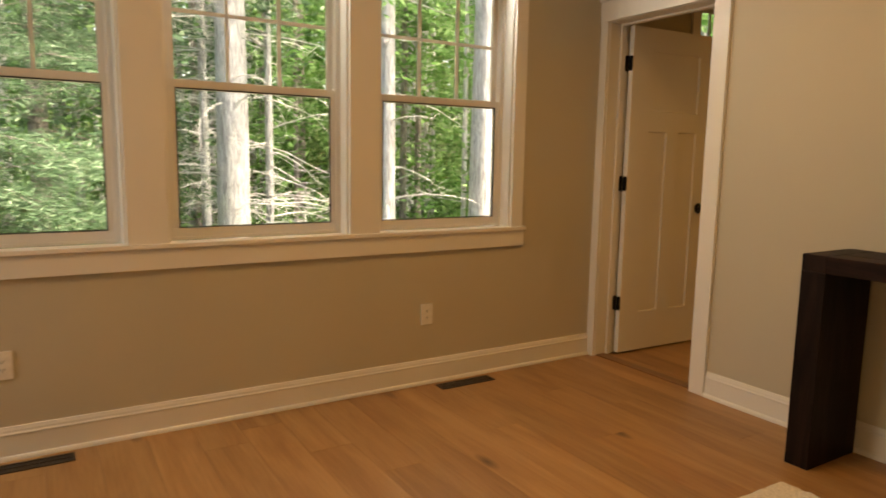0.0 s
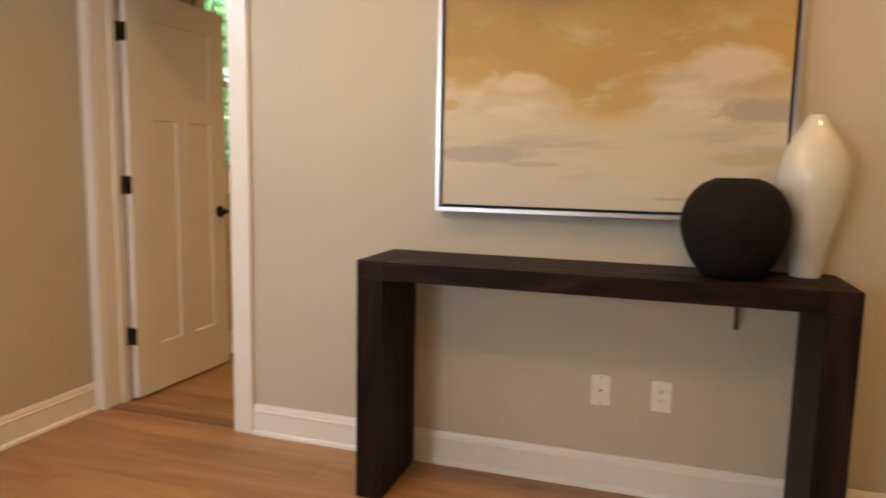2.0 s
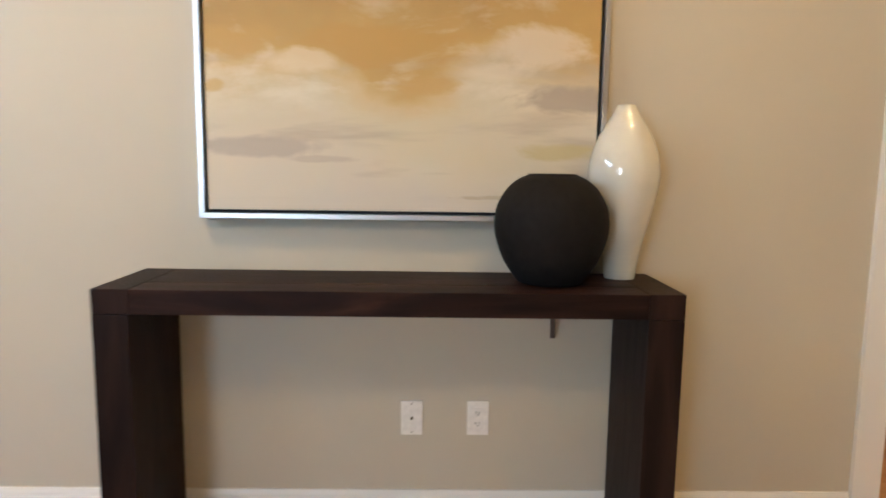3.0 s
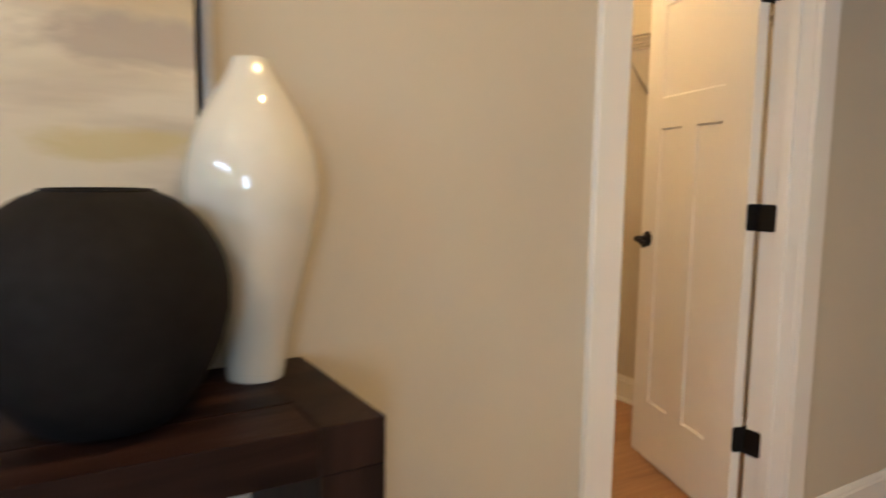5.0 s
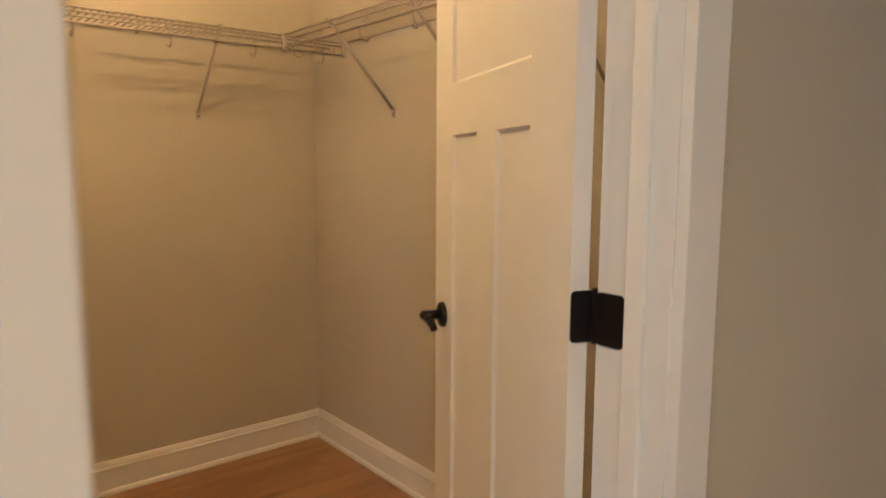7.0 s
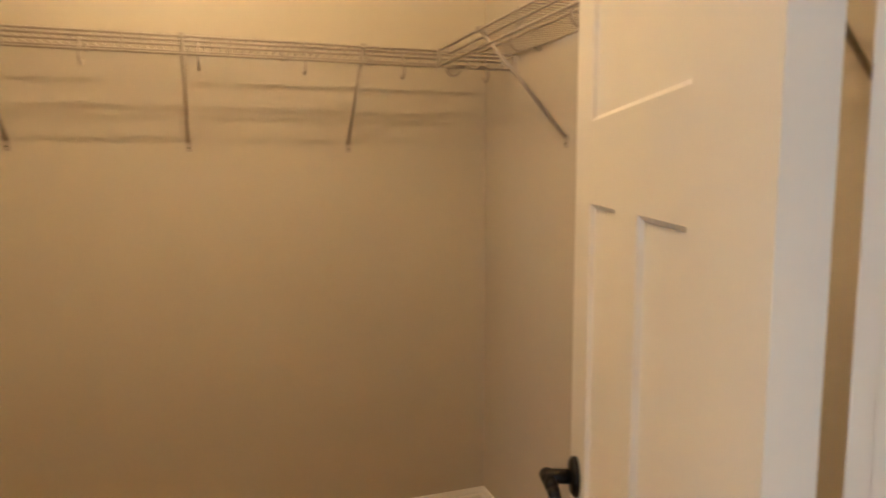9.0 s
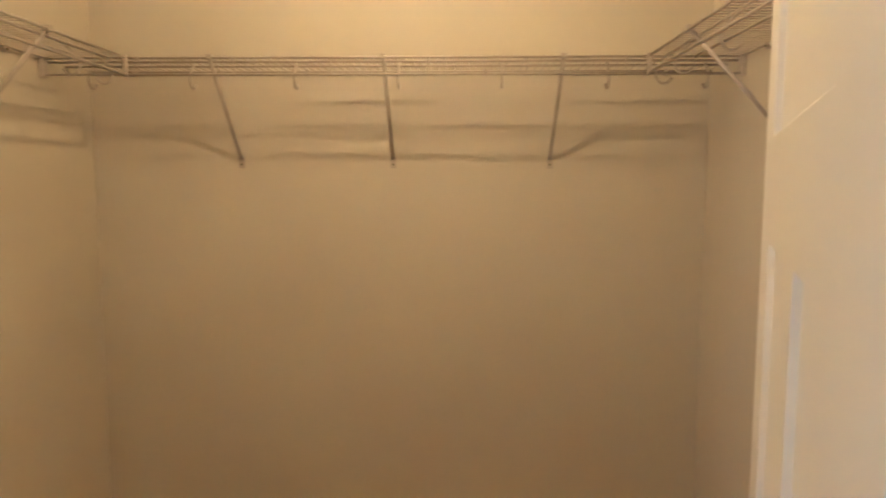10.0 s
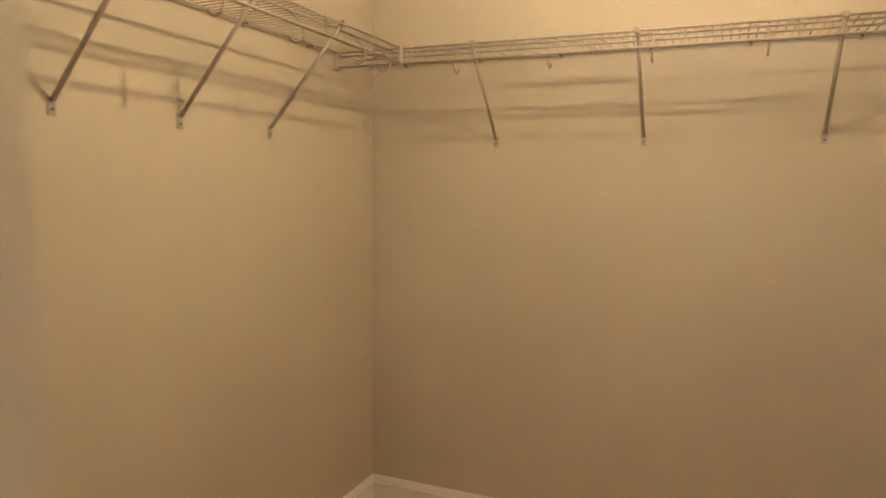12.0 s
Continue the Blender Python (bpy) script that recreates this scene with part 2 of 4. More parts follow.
CANVAS = canvas_paint()


def bark(name, dark, light):
    m, nt, b = nodes_of(name)
    v = coords(nt, (14, 14, 2.2))
    n = nd(nt, "ShaderNodeTexNoise", Scale=2.2, Detail=8.0, Roughness=0.7, Distortion=0.8)
    nt.links.new(v, n.inputs["Vector"])
    nt.links.new(ramp(nt, n.outputs["Fac"], [(0.35, dark), (0.62, light)]), b.inputs["Base Color"])
    b.inputs["Roughness"].default_value = 0.95
    bump(nt, b, n.outputs["Fac"], 1.0, 0.06)
    return m


PALE_BARK = bark("pale_pine_bark", (0.20, 0.20, 0.205), (0.58, 0.60, 0.62))
GREY_BARK = bark("grey_bark", (0.10, 0.09, 0.08), (0.30, 0.28, 0.26))
TWIG = bark("dead_twig", (0.40, 0.40, 0.39), (0.68, 0.69, 0.69))


def leaf_stuff(name, a, c, e):
    m = bpy.data.materials.new(name)
    m.use_nodes = True
    nt = m.node_tree
    nt.nodes.clear()
    geo = nt.nodes.new("ShaderNodeNewGeometry")
    col = ramp(nt, geo.outputs["Random Per Island"], [(0.0, a), (0.5, c), (1.0, e)])
    d = nt.nodes.new("ShaderNodeBsdfDiffuse")
    t = nt.nodes.new("ShaderNodeBsdfTranslucent")
    for s in (d, t):
        nt.links.new(col, s.inputs["Color"])
    mx = nt.nodes.new("ShaderNodeMixShader")
    mx.inputs[0].default_value = 0.45
    out = nt.nodes.new("ShaderNodeOutputMaterial")
    nt.links.new(d.outputs[0], mx.inputs[1])
    nt.links.new(t.outputs[0], mx.inputs[2])
    nt.links.new(mx.outputs[0], out.inputs["Surface"])
    return m


LEAF_FRESH = leaf_stuff("fresh_leaf", (0.05, 0.13, 0.035), (0.115, 0.25, 0.08), (0.26, 0.42, 0.20))
LEAF_DEEP = leaf_stuff("deep_leaf", (0.035, 0.11, 0.025), (0.065, 0.17, 0.04), (0.12, 0.26, 0.065))
NEEDLE = leaf_stuff("pine_needle", (0.045, 0.095, 0.05), (0.095, 0.175, 0.10), (0.22, 0.32, 0.22))
GROUND = plain("forest_floor", (0.06, 0.055, 0.03), 1.0, grain=3, spread=0.4, relief=0.5)


# ---------------------------------------------------------------- mesh helpers
def box(bm, x0, x1, y0, y1, z0, z1, bevel=0.0):
    r = bmesh.ops.create_cube(bm, size=1.0, matrix=Matrix.LocRotScale(((x0 + x1) / 2, (y0 + y1) / 2, (z0 + z1) / 2), None, (x1 - x0, y1 - y0, z1 - z0)))
    if bevel:
        edges = list({e for v in r["verts"] for e in v.link_edges})
        bmesh.ops.bevel(bm, geom=edges, offset=bevel, segments=2, affect="EDGES", profile=0.7)


def boxes(*rows, bevel=0.0):
    bm = bmesh.new()
    for r in rows:
        box(bm, *r, bevel=bevel)
    return bm


def rod(bm, a, c, r, sides=6, r2=None):
    a, c = Vector(a), Vector(c)
    d = c - a
    m = Matrix.Translation((a + c) / 2) @ d.to_track_quat("Z", "Y").to_matrix().to_4x4()
    bmesh.ops.create_cone(bm, cap_ends=True, segments=sides, radius1=r, radius2=r if r2 is None else r2, depth=d.length, matrix=m)


def rodpath(bm, pts, r, sides=6):
    for a, c in zip(pts, pts[1:]):
        rod(bm, a, c, r, sides)


def tube(bm, pts, r, sides=7):
    """One bent wire through points that lie in a plane of constant x."""
    pts = [Vector(p) for p in pts]
    rings = []
    for i, p in enumerate(pts):
        d = (pts[min(i + 1, len(pts) - 1)] - pts[max(i - 1, 0)]).normalized()
        n1 = Vector((1, 0, 0))
        n2 = d.cross(n1)
        rings.append([bm.verts.new(p + r * (math.cos(2 * math.pi * k / sides) * n1 + math.sin(2 * math.pi * k / sides) * n2)) for k in range(sides)])
    for a, c in zip(rings, rings[1:]):
        for k in range(sides):
            j = (k + 1) % sides
            bm.faces.new((a[k], a[j], c[j], c[k]))
    bm.faces.new(rings[0])
    bm.faces.new(rings[-1])
    bmesh.ops.recalc_face_normals(bm, faces=bm.faces[:])


def lathe(bm, profile, centre, steps=40):
    """profile: radius, z from the base up."""
    rings = []
    for r, z in profile:
        rings.append([bm.verts.new((centre[0] + r * math.cos(2 * math.pi * i / steps), centre[1] + r * math.sin(2 * math.pi * i / steps), centre[2] + z)) for i in range(steps)])
    for a, c in zip(rings, rings[1:]):
        for i in range(steps):
            j = (i + 1) % steps
            bm.faces.new((a[i], a[j], c[j], c[i]))
    bm.faces.new(list(reversed(rings[0])))
    bm.faces.new(rings[-1])


def sweep(bm, profile, a, c, out):
    """Extrudes a moulding from a to c along the floor; profile: how far it stands out, and its height."""
    a, c, out = Vector(a), Vector(c), Vector(out)
    ends = [[bm.verts.new(p + out * d + Vector((0, 0, z))) for d, z in profile] for p in (a, c)]
    n = len(profile)
    for i in range(n):
        j = (i + 1) % n
        bm.faces.new((ends[0][i], ends[0][j], ends[1][j], ends[1][i]))
    bm.faces.new(ends[0])
    bm.faces.new(list(reversed(ends[1])))
    bmesh.ops.recalc_face_normals(bm, faces=bm.faces[:])


def mesh_of(name, bm, material, smooth=False):
    me = bpy.data.meshes.new(name)
    bm.normal_update()
    bm.to_mesh(me)
    bm.free()
    me.materials.append(material)
    if smooth:
        for p in me.polygons:
            p.use_smooth = True
    return me


def part(name, bm, material, parent=None, label="", smooth=False):
    ob = new(name, mesh_of(name, bm, material, smooth))
    ob.parent = parent
    return tagged(ob, label) if label else ob


def empty(name, m=None):
    ob = new(name)
    ob.empty_display_size = 0.1
    if m is not None:
        ob.matrix_basis = m
    return ob


def structure(name, bm, material, label, category):
    return tagged(part(name, bm, material), label, category, kind="structure")


# ---------------------------------------------------------------- shell
WT = 0.145              # partition thickness
RX1, RY0 = 6.2, -5.2    # far limits of the large room
ROOM_H, CLOSET_H = 2.74, 2.66
CX0, CX1, CY1 = 3.248, 5.443, 2.346   # closet inside
BX1, BY1 = 3.05, 3.0    # side room inside
D1 = (0.064, 0.792)     # clear width of the side-room doorway
D2 = (3.965, 4.755)     # clear width of the closet doorway
WT2 = 0.118             # partition thickness beside the closet door
HEAD = 2.046
WIN = [(-3.495, -2.665), (-2.500, -1.658), (-1.495, -0.663)]
SILL, WHEAD = 0.845, 2.212
WIN5 = (0.10, 0.95)         # along x in the south wall
WIN4, SILL4, WHEAD4 = (0.87, 1.62), 1.13, 2.330
JB = 0.018              # lining thickness

structure("wall_north", boxes(
    (0, D1[0] - JB, 0, WT, 0, ROOM_H), (D1[0] - JB, D1[1] + JB, 0, WT, HEAD + JB, ROOM_H), (D1[1] + JB, D2[0] - JB, 0, WT, 0, ROOM_H),
    (D2[0] - JB, D2[1] + JB, 0, WT2, HEAD + JB, ROOM_H), (D2[1] + JB, RX1, 0, WT2, 0, ROOM_H)), WALL, "greige painted wall with two doorways and a picture", "wall")
ww = []
y = RY0
for y0, y1 in WIN:
    ww += [(-0.15, 0, y, y0, 0, ROOM_H), (-0.15, 0, y0, y1, 0, SILL - 0.02), (-0.15, 0, y0, y1, WHEAD, ROOM_H)]
    y = y1
ww += [(-0.15, 0, y, WIN4[0], 0, ROOM_H), (-0.15, 0, WIN4[0], WIN4[1], 0, SILL4 - 0.02), (-0.15, 0, WIN4[0], WIN4[1], WHEAD4, ROOM_H), (-0.15, 0, WIN4[1], BY1, 0, ROOM_H)]
structure("wall_west", boxes(*ww), WALL, "greige painted outside wall with a bank of windows", "wall")
structure("wall_south", boxes(
    (-0.15, WIN5[0], RY0 - 0.15, RY0, 0, ROOM_H), (WIN5[0], WIN5[1], RY0 - 0.15, RY0, 0, SILL - 0.02), (WIN5[0], WIN5[1], RY0 - 0.15, RY0, WHEAD, ROOM_H),
    (WIN5[1], RX1, RY0 - 0.15, RY0, 0, ROOM_H)), WALL, "plain greige painted wall", "wall")
structure("wall_east", boxes((RX1, RX1 + 0.15, RY0 - 0.15, WT, 0, ROOM_H)), WALL, "plain greige painted wall", "wall")
structure("wall_closet_left", boxes((BX1, CX0, WT, BY1, 0, ROOM_H)), WALL, "tan closet wall carrying a wire shelf", "wall")
structure("wall_closet_right", boxes((CX1, CX1 + 0.12, WT2, CY1 + 0.12, 0, ROOM_H)), WALL, "tan closet wall carrying a wire shelf", "wall")
structure("wall_closet_back", boxes((CX0, CX1, CY1, CY1 + 0.12, 0, ROOM_H)), WALL, "tan closet wall carrying a wire shelf", "wall")
structure("wall_closet_front", boxes((CX0, D2[0] - JB, WT, 0.352, 0, CLOSET_H)), WALL, "plain tan closet wall beside the doorway", "wall")
structure("wall_side_room", boxes((-0.15, CX0, BY1, BY1 + 0.12, 0, ROOM_H)), WALL, "plain greige painted wall", "wall")
structure("ceiling", boxes((-0.15, RX1 + 0.15, RY0 - 0.15, WT, ROOM_H, ROOM_H + 0.12), (-0.15, CX0, WT, BY1 + 0.12, ROOM_H, ROOM_H + 0.12), (CX0, CX1 + 0.12, WT, CY1 + 0.12, ROOM_H, ROOM_H + 0.12)), CEIL, "flat white ceiling", "ceiling")
structure("ceiling_closet", boxes((CX0, CX1, WT2, CY1, CLOSET_H, CLOSET_H + 0.05)), CEIL, "flat white closet ceiling", "ceiling")
floor = structure("floor", boxes((-0.15, RX1 + 0.15, RY0 - 0.15, WT, -0.14, -0.022), (-0.15, CX0, WT, BY1 + 0.12, -0.14, -0.022), (CX0, CX1 + 0.12, WT, CY1 + 0.12, -0.14, -0.022)), OAK_STRIP, "light oak plank floor with knots", "floor")

# baseboards with a moulded cap and a quarter-round shoe
BASE = [(0, 0), (0.026, 0), (0.025, 0.009), (0.021, 0.016), (0.014, 0.019), (0.014, 0.100), (0.0165, 0.103), (0.0165, 0.108), (0.013, 0.113), (0.012, 0.122), (0.009, 0.130), (0.007, 0.136), (0, 0.136)]


def baseboard(name, a, c, out):
    bm = bmesh.new()
    sweep(bm, BASE, (*a, 0), (*c, 0), (*out, 0))
    structure(name, bm, TRIM, "white baseboard with moulded cap and shoe", "baseboard")


CW = 0.094   # casing width
baseboard("baseboard_west", (0, RY0), (0, -0.021), (1, 0))
baseboard("baseboard_north_1", (D1[1] + 0.005 + CW, 0), (D2[0] - 0.005 - CW, 0), (0, -1))
baseboard("baseboard_north_2", (D2[1] + 0.005 + CW, 0), (RX1, 0), (0, -1))
baseboard("baseboard_south", (0, RY0), (RX1, RY0), (0, 1))
baseboard("baseboard_east", (RX1, RY0), (RX1, 0), (-1, 0))
baseboard("baseboard_closet_left", (CX0, 0.340), (CX0, CY1), (1, 0))
baseboard("baseboard_closet_back", (CX0, CY1), (CX1, CY1), (0, -1))
baseboard("baseboard_closet_right", (CX1, WT2), (CX1, CY1), (-1, 0))
baseboard("baseboard_side_room_1", (0, WT + 0.02), (0, BY1), (1, 0))
baseboard("baseboard_side_room_2", (0, BY1), (BX1, BY1), (0, -1))
baseboard("baseboard_side_room_3", (BX1, WT), (BX1, BY1), (-1, 0))


# ---------------------------------------------------------------- doors
def panel_face(bm, xs, zs, holes, y, depth, sign):
    """One face of a moulded door: flat frame, with each hole sunk by a sloped edge. sign: which way it faces along y."""
    slope = 0.007

    def quad(pts):
        f = bm.faces.new([bm.verts.new(p) for p in (pts if sign < 0 else reversed(pts))])
        return f
    for i in range(len(xs) - 1):
        for j in range(len(zs) - 1):
            mx, mz = (xs[i] + xs[i + 1]) / 2, (zs[j] + zs[j + 1]) / 2
            if not any(h[0] < mx < h[1] and h[2] < mz < h[3] for h in holes):
                quad([(xs[i], y, zs[j]), (xs[i + 1], y, zs[j]), (xs[i + 1], y, zs[j + 1]), (xs[i], y, zs[j + 1])])
    for x0, x1, z0, z1 in holes:
        d = y - sign * depth
        o = [(x0, y, z0), (x1, y, z0), (x1, y, z1), (x0, y, z1)]
        n = [(x0 + slope, d, z0 + slope), (x1 - slope, d, z0 + slope), (x1 - slope, d, z1 - slope), (x0 + slope, d, z1 - slope)]
        quad(n)
        for k in range(4):
            quad([o[k], o[(k + 1) % 4], n[(k + 1) % 4], n[k]])


def leaf_mesh(w, y0, y1, z0, z1):
    stile, latch, mull = 0.165, 0.125, 0.106
    c = (stile + w - latch) / 2
    holes = [(stile, w - latch, 1.537, z1 - 0.135), (stile, c - mull / 2, 0.262, 1.416), (c + mull / 2, w - latch, 0.262, 1.416)]
    xs = [0.003, stile, c - mull / 2, c + mull / 2, w - latch, w]
    zs = [z0, 0.262, 1.416, 1.537, z1 - 0.135, z1]
    bm = bmesh.new()
    panel_face(bm, xs, zs, holes, y0, 0.007, -1)
    panel_face(bm, xs, zs, holes, y1, 0.007, 1)
    for p in ([(xs[0], y0, z0), (xs[0], y0, z1), (xs[0], y1, z1), (xs[0], y1, z0)], [(w, y0, z0), (w, y1, z0), (w, y1, z1), (w, y0, z1)],
              [(xs[0], y0, z1), (w, y0, z1), (w, y1, z1), (xs[0], y1, z1)], [(xs[0], y0, z0), (xs[0], y1, z0), (w, y1, z0), (w, y0, z0)]):
        bm.faces.new([bm.verts.new(q) for q in p])
    bmesh.ops.remove_doubles(bm, verts=bm.verts[:], dist=0.0002)
    bmesh.ops.recalc_face_normals(bm, faces=bm.faces[:])
    return bm


def lever(parent, x, y, z, out, toward):
    """Lever handle on a round rose. out: +1 or -1 along y; toward: which way along x the lever points."""
    rose = bmesh.new()
    lathe(rose, [(0.026, 0), (0.033, 0.0), (0.033, 0.006), (0.027, 0.011), (0.014, 0.013)], (0, 0, 0), 24)
    bmesh.ops.rotate(rose, verts=rose.verts[:], cent=(0, 0, 0), matrix=Matrix.Rotation(radians(-90 * out), 3, "X"))
    bmesh.ops.translate(rose, verts=rose.verts[:], vec=(x, y, z))
    h = part("handle", rose, BLACK_METAL, parent, "black lever handle on a round rose", smooth=True)
    arm = bmesh.new()
    rod(arm, (x, y + out * 0.010, z), (x, y + out * 0.056, z), 0.0125, 16)
    pts = [(x + toward * d, y + out * (0.050 - 0.28 * max(0.0, d)), z + drop) for d, drop in ((-0.010, 0), (0.010, -0.003), (0.024, -0.010), (0.036, -0.020), (0.044, -0.030))]
    for i, (a, c) in enumerate(zip(pts, pts[1:])):
        rod(arm, a, c, 0.0125 - 0.0008 * i, 12, 0.0125 - 0.0008 * (i + 1))
    part("lever", arm, BLACK_METAL, h, smooth=True)


def plate(x0, x1, y0, y1, z0, z1, r=0.009):
    """A thin hinge leaf lying across x, with rounded corners."""
    bm = bmesh.new()
    ring = []
    for cy, cz, a0 in ((y1 - r, z1 - r, 0), (y0 + r, z1 - r, 90), (y0 + r, z0 + r, 180), (y1 - r, z0 + r, 270)):
        ring += [(cy + r * math.cos(radians(a0 + k * 22.5)), cz + r * math.sin(radians(a0 + k * 22.5))) for k in range(5)]
    a, c = [[bm.verts.new((x, y, z)) for y, z in ring] for x in (x0, x1)]
    for i in range(len(ring)):
        j = (i + 1) % len(ring)
        bm.faces.new((a[i], a[j], c[j], c[i]))
    bm.faces.new(a)
    bm.faces.new(c)
    bmesh.ops.recalc_face_normals(bm, faces=bm.faces[:])
    return bm


def door(name, d, hinge_left, angle, label, threshold, w, grip):
    root = tagged(empty(name, pose((d[0] + d[1]) / 2, 0, 0)), label, "door", kind="structure")
    ox = (d[0] + d[1]) / 2
    x0, x1 = d[0] - ox, d[1] - ox
    dep = WT if hinge_left else WT2
    # linings and stops
    for nm, rows in (("jamb", [(x0 - JB, x0, 0.0, WT, 0, HEAD)]), ("jamb", [(x1, x1 + JB, 0.0, dep, 0, HEAD)]), ("head_jamb", [(x0 - JB, x1 + JB, 0.0, dep, HEAD, HEAD + JB)])):
        part(nm, boxes(*rows, bevel=0.0015), TRIM, root)
    sy0, sy1 = (0.088, 0.124) if hinge_left else (0.042, 0.076)
    for nm, row in (("stop", (x0, x0 + 0.011, sy0, sy1, 0, HEAD - 0.011)), ("stop", (x1 - 0.011, x1, sy0, sy1, 0, HEAD - 0.011)), ("head_stop", (x0, x1, sy0, sy1, HEAD - 0.011, HEAD))):
        part(nm, boxes(row, bevel=0.003), TRIM, root)
    # casings on both faces
    r = 0.003
    for ya, yb, s in ((-0.020, 0.0, -1), (dep, dep + 0.020, 1)):
        top = HEAD + r
        lx0 = max(x0 - r - CW, 0.003 - ox)
        if s < 0 or hinge_left:
            part("casing", boxes((lx0, x0 - r, ya, yb, 0, top), bevel=0.002), TRIM, root)
        part("casing", boxes((x1 + r, x1 + r + CW, ya, yb, 0, top), bevel=0.002), TRIM, root)
        hx0, hx1 = (lx0 if s < 0 or hinge_left else x0), x1 + r + CW
        part("head_casing", boxes((max(hx0 - 0.004, 0.002 - ox), hx1 + 0.004, min(ya, ya + s * 0.004), max(yb, yb + s * 0.004), top, top + 0.115), bevel=0.002), TRIM, root)
        part("cap", boxes((max(hx0 - 0.024, 0.002 - ox), hx1 + 0.024, min(ya, ya + s * 0.022), max(yb, yb + s * 0.022), top + 0.115, top + 0.139), bevel=0.003), TRIM, root)
    part("threshold", boxes((x0, x1, *threshold, -0.018, 0.008), bevel=0.004), OAK_STRIP, root, "oak strip across the doorway")
    # leaf, turned about its pin
    px = x0 if hinge_left else x1 + 0.010
    py = WT + 0.006 if hinge_left else dep + 0.029
    ya, yb = (-0.047, -0.012) if hinge_left else (0.012, 0.047)
    leaf = part("leaf", leaf_mesh(w, ya, yb, 0.012, 2.040), DOOR_PAINT, root, "white three-panel craftsman door leaf")
    leaf.matrix_basis = pose(px, py, 0, 0, 0, angle)
    yc = yb if not hinge_left else ya
    lever(leaf, w - 0.062, yc, grip, 1 if not hinge_left else -1, -1)
    lever(leaf, w - 0.062, ya if not hinge_left else yb, grip, -1 if not hinge_left else 1, -1)
    part("latch_plate", boxes((w - 0.001, w + 0.001, (ya + yb) / 2 - 0.0125, (ya + yb) / 2 + 0.0125, grip - 0.029, grip + 0.029)), BLACK_METAL, leaf)
    for z in (0.330, 1.090, 1.820):
        fixed = x0 + 0.0015 if hinge_left else x1 - 0.0015
        h = part("hinge", plate(fixed - 0.0015, fixed + 0.0015, dep - 0.036, dep + (0.004 if hinge_left else 0.018), z - 0.0445, z + 0.0445), BLACK_METAL, root, "black butt hinge")
        k = bmesh.new()
        rod(k, (px, py, z - 0.047), (px, py, z + 0.047), 0.0065, 12)
        part("barrel", k, BLACK_METAL, h, smooth=True)
        part("hinge_plate", plate(0.0004, 0.0028, min(ya, yb) - (0.001 if hinge_left else 0.011), max(ya, yb) - 0.001, z - 0.0445, z + 0.0445), BLACK_METAL, leaf)
    return root


door("door_1", D1, True, 88.0, "white three-panel door standing open, black lever handle", (0.012, 0.080), 0.722, 0.925)
door("door_2", D2, False, 69.35, "white three-panel closet door standing open, black lever", (0.050, 0.090), 0.719, 0.957)


# ---------------------------------------------------------------- windows
def sash(root, name, y0, y1, z0, z1, x, bottom, top, side, grid):
    """A glazed sash: rails, stiles, one pane and, where it has them, muntins."""
    d0, d1 = x - 0.016, x + 0.016
    s = part(name, boxes((d0, d1, y0, y1, z0, z0 + bottom), (d0, d1, y0, y1, z1 - top, z1), (d0, d1, y0, y0 + side, z0 + bottom, z1 - top),
                         (d0, d1, y1 - side, y1, z0 + bottom, z1 - top), bevel=0.002), VINYL, root)
    g0, g1, h0, h1 = y0 + side, y1 - side, z0 + bottom, z1 - top
    pane = part("pane", boxes((x - 0.003, x + 0.003, g0 - 0.004, g1 + 0.004, h0 - 0.004, h1 + 0.004)), GLASS, s, "clear glass pane")
    pane.visible_shadow = False
    gl = [(x + 0.006, x + 0.0135, g0, g0 + 0.006, h0, h1), (x + 0.006, x + 0.0135, g1 - 0.006, g1, h0, h1), (x + 0.006, x + 0.0135, g0 + 0.006, g1 - 0.006, h0, h0 + 0.006), (x + 0.006, x + 0.0135, g0 + 0.006, g1 - 0.006, h1 - 0.006, h1)]
    part("gasket", boxes(*gl), SLOT if grid is None else VINYL, s)
    if grid:
        for i in range(1, grid[0]):
            c = g0 + (g1 - g0) * i / grid[0]
            part("muntin", boxes((x - 0.008, x + 0.010, c - 0.008, c + 0.008, h0, h1), bevel=0.002), VINYL, s)
        for i in range(1, grid[1]):
            c = h0 + (h1 - h0) * i / grid[1]
            part("muntin", boxes((x - 0.007, x + 0.009, g0, g1, c - 0.008, c + 0.008), bevel=0.002), VINYL, s)
    return s


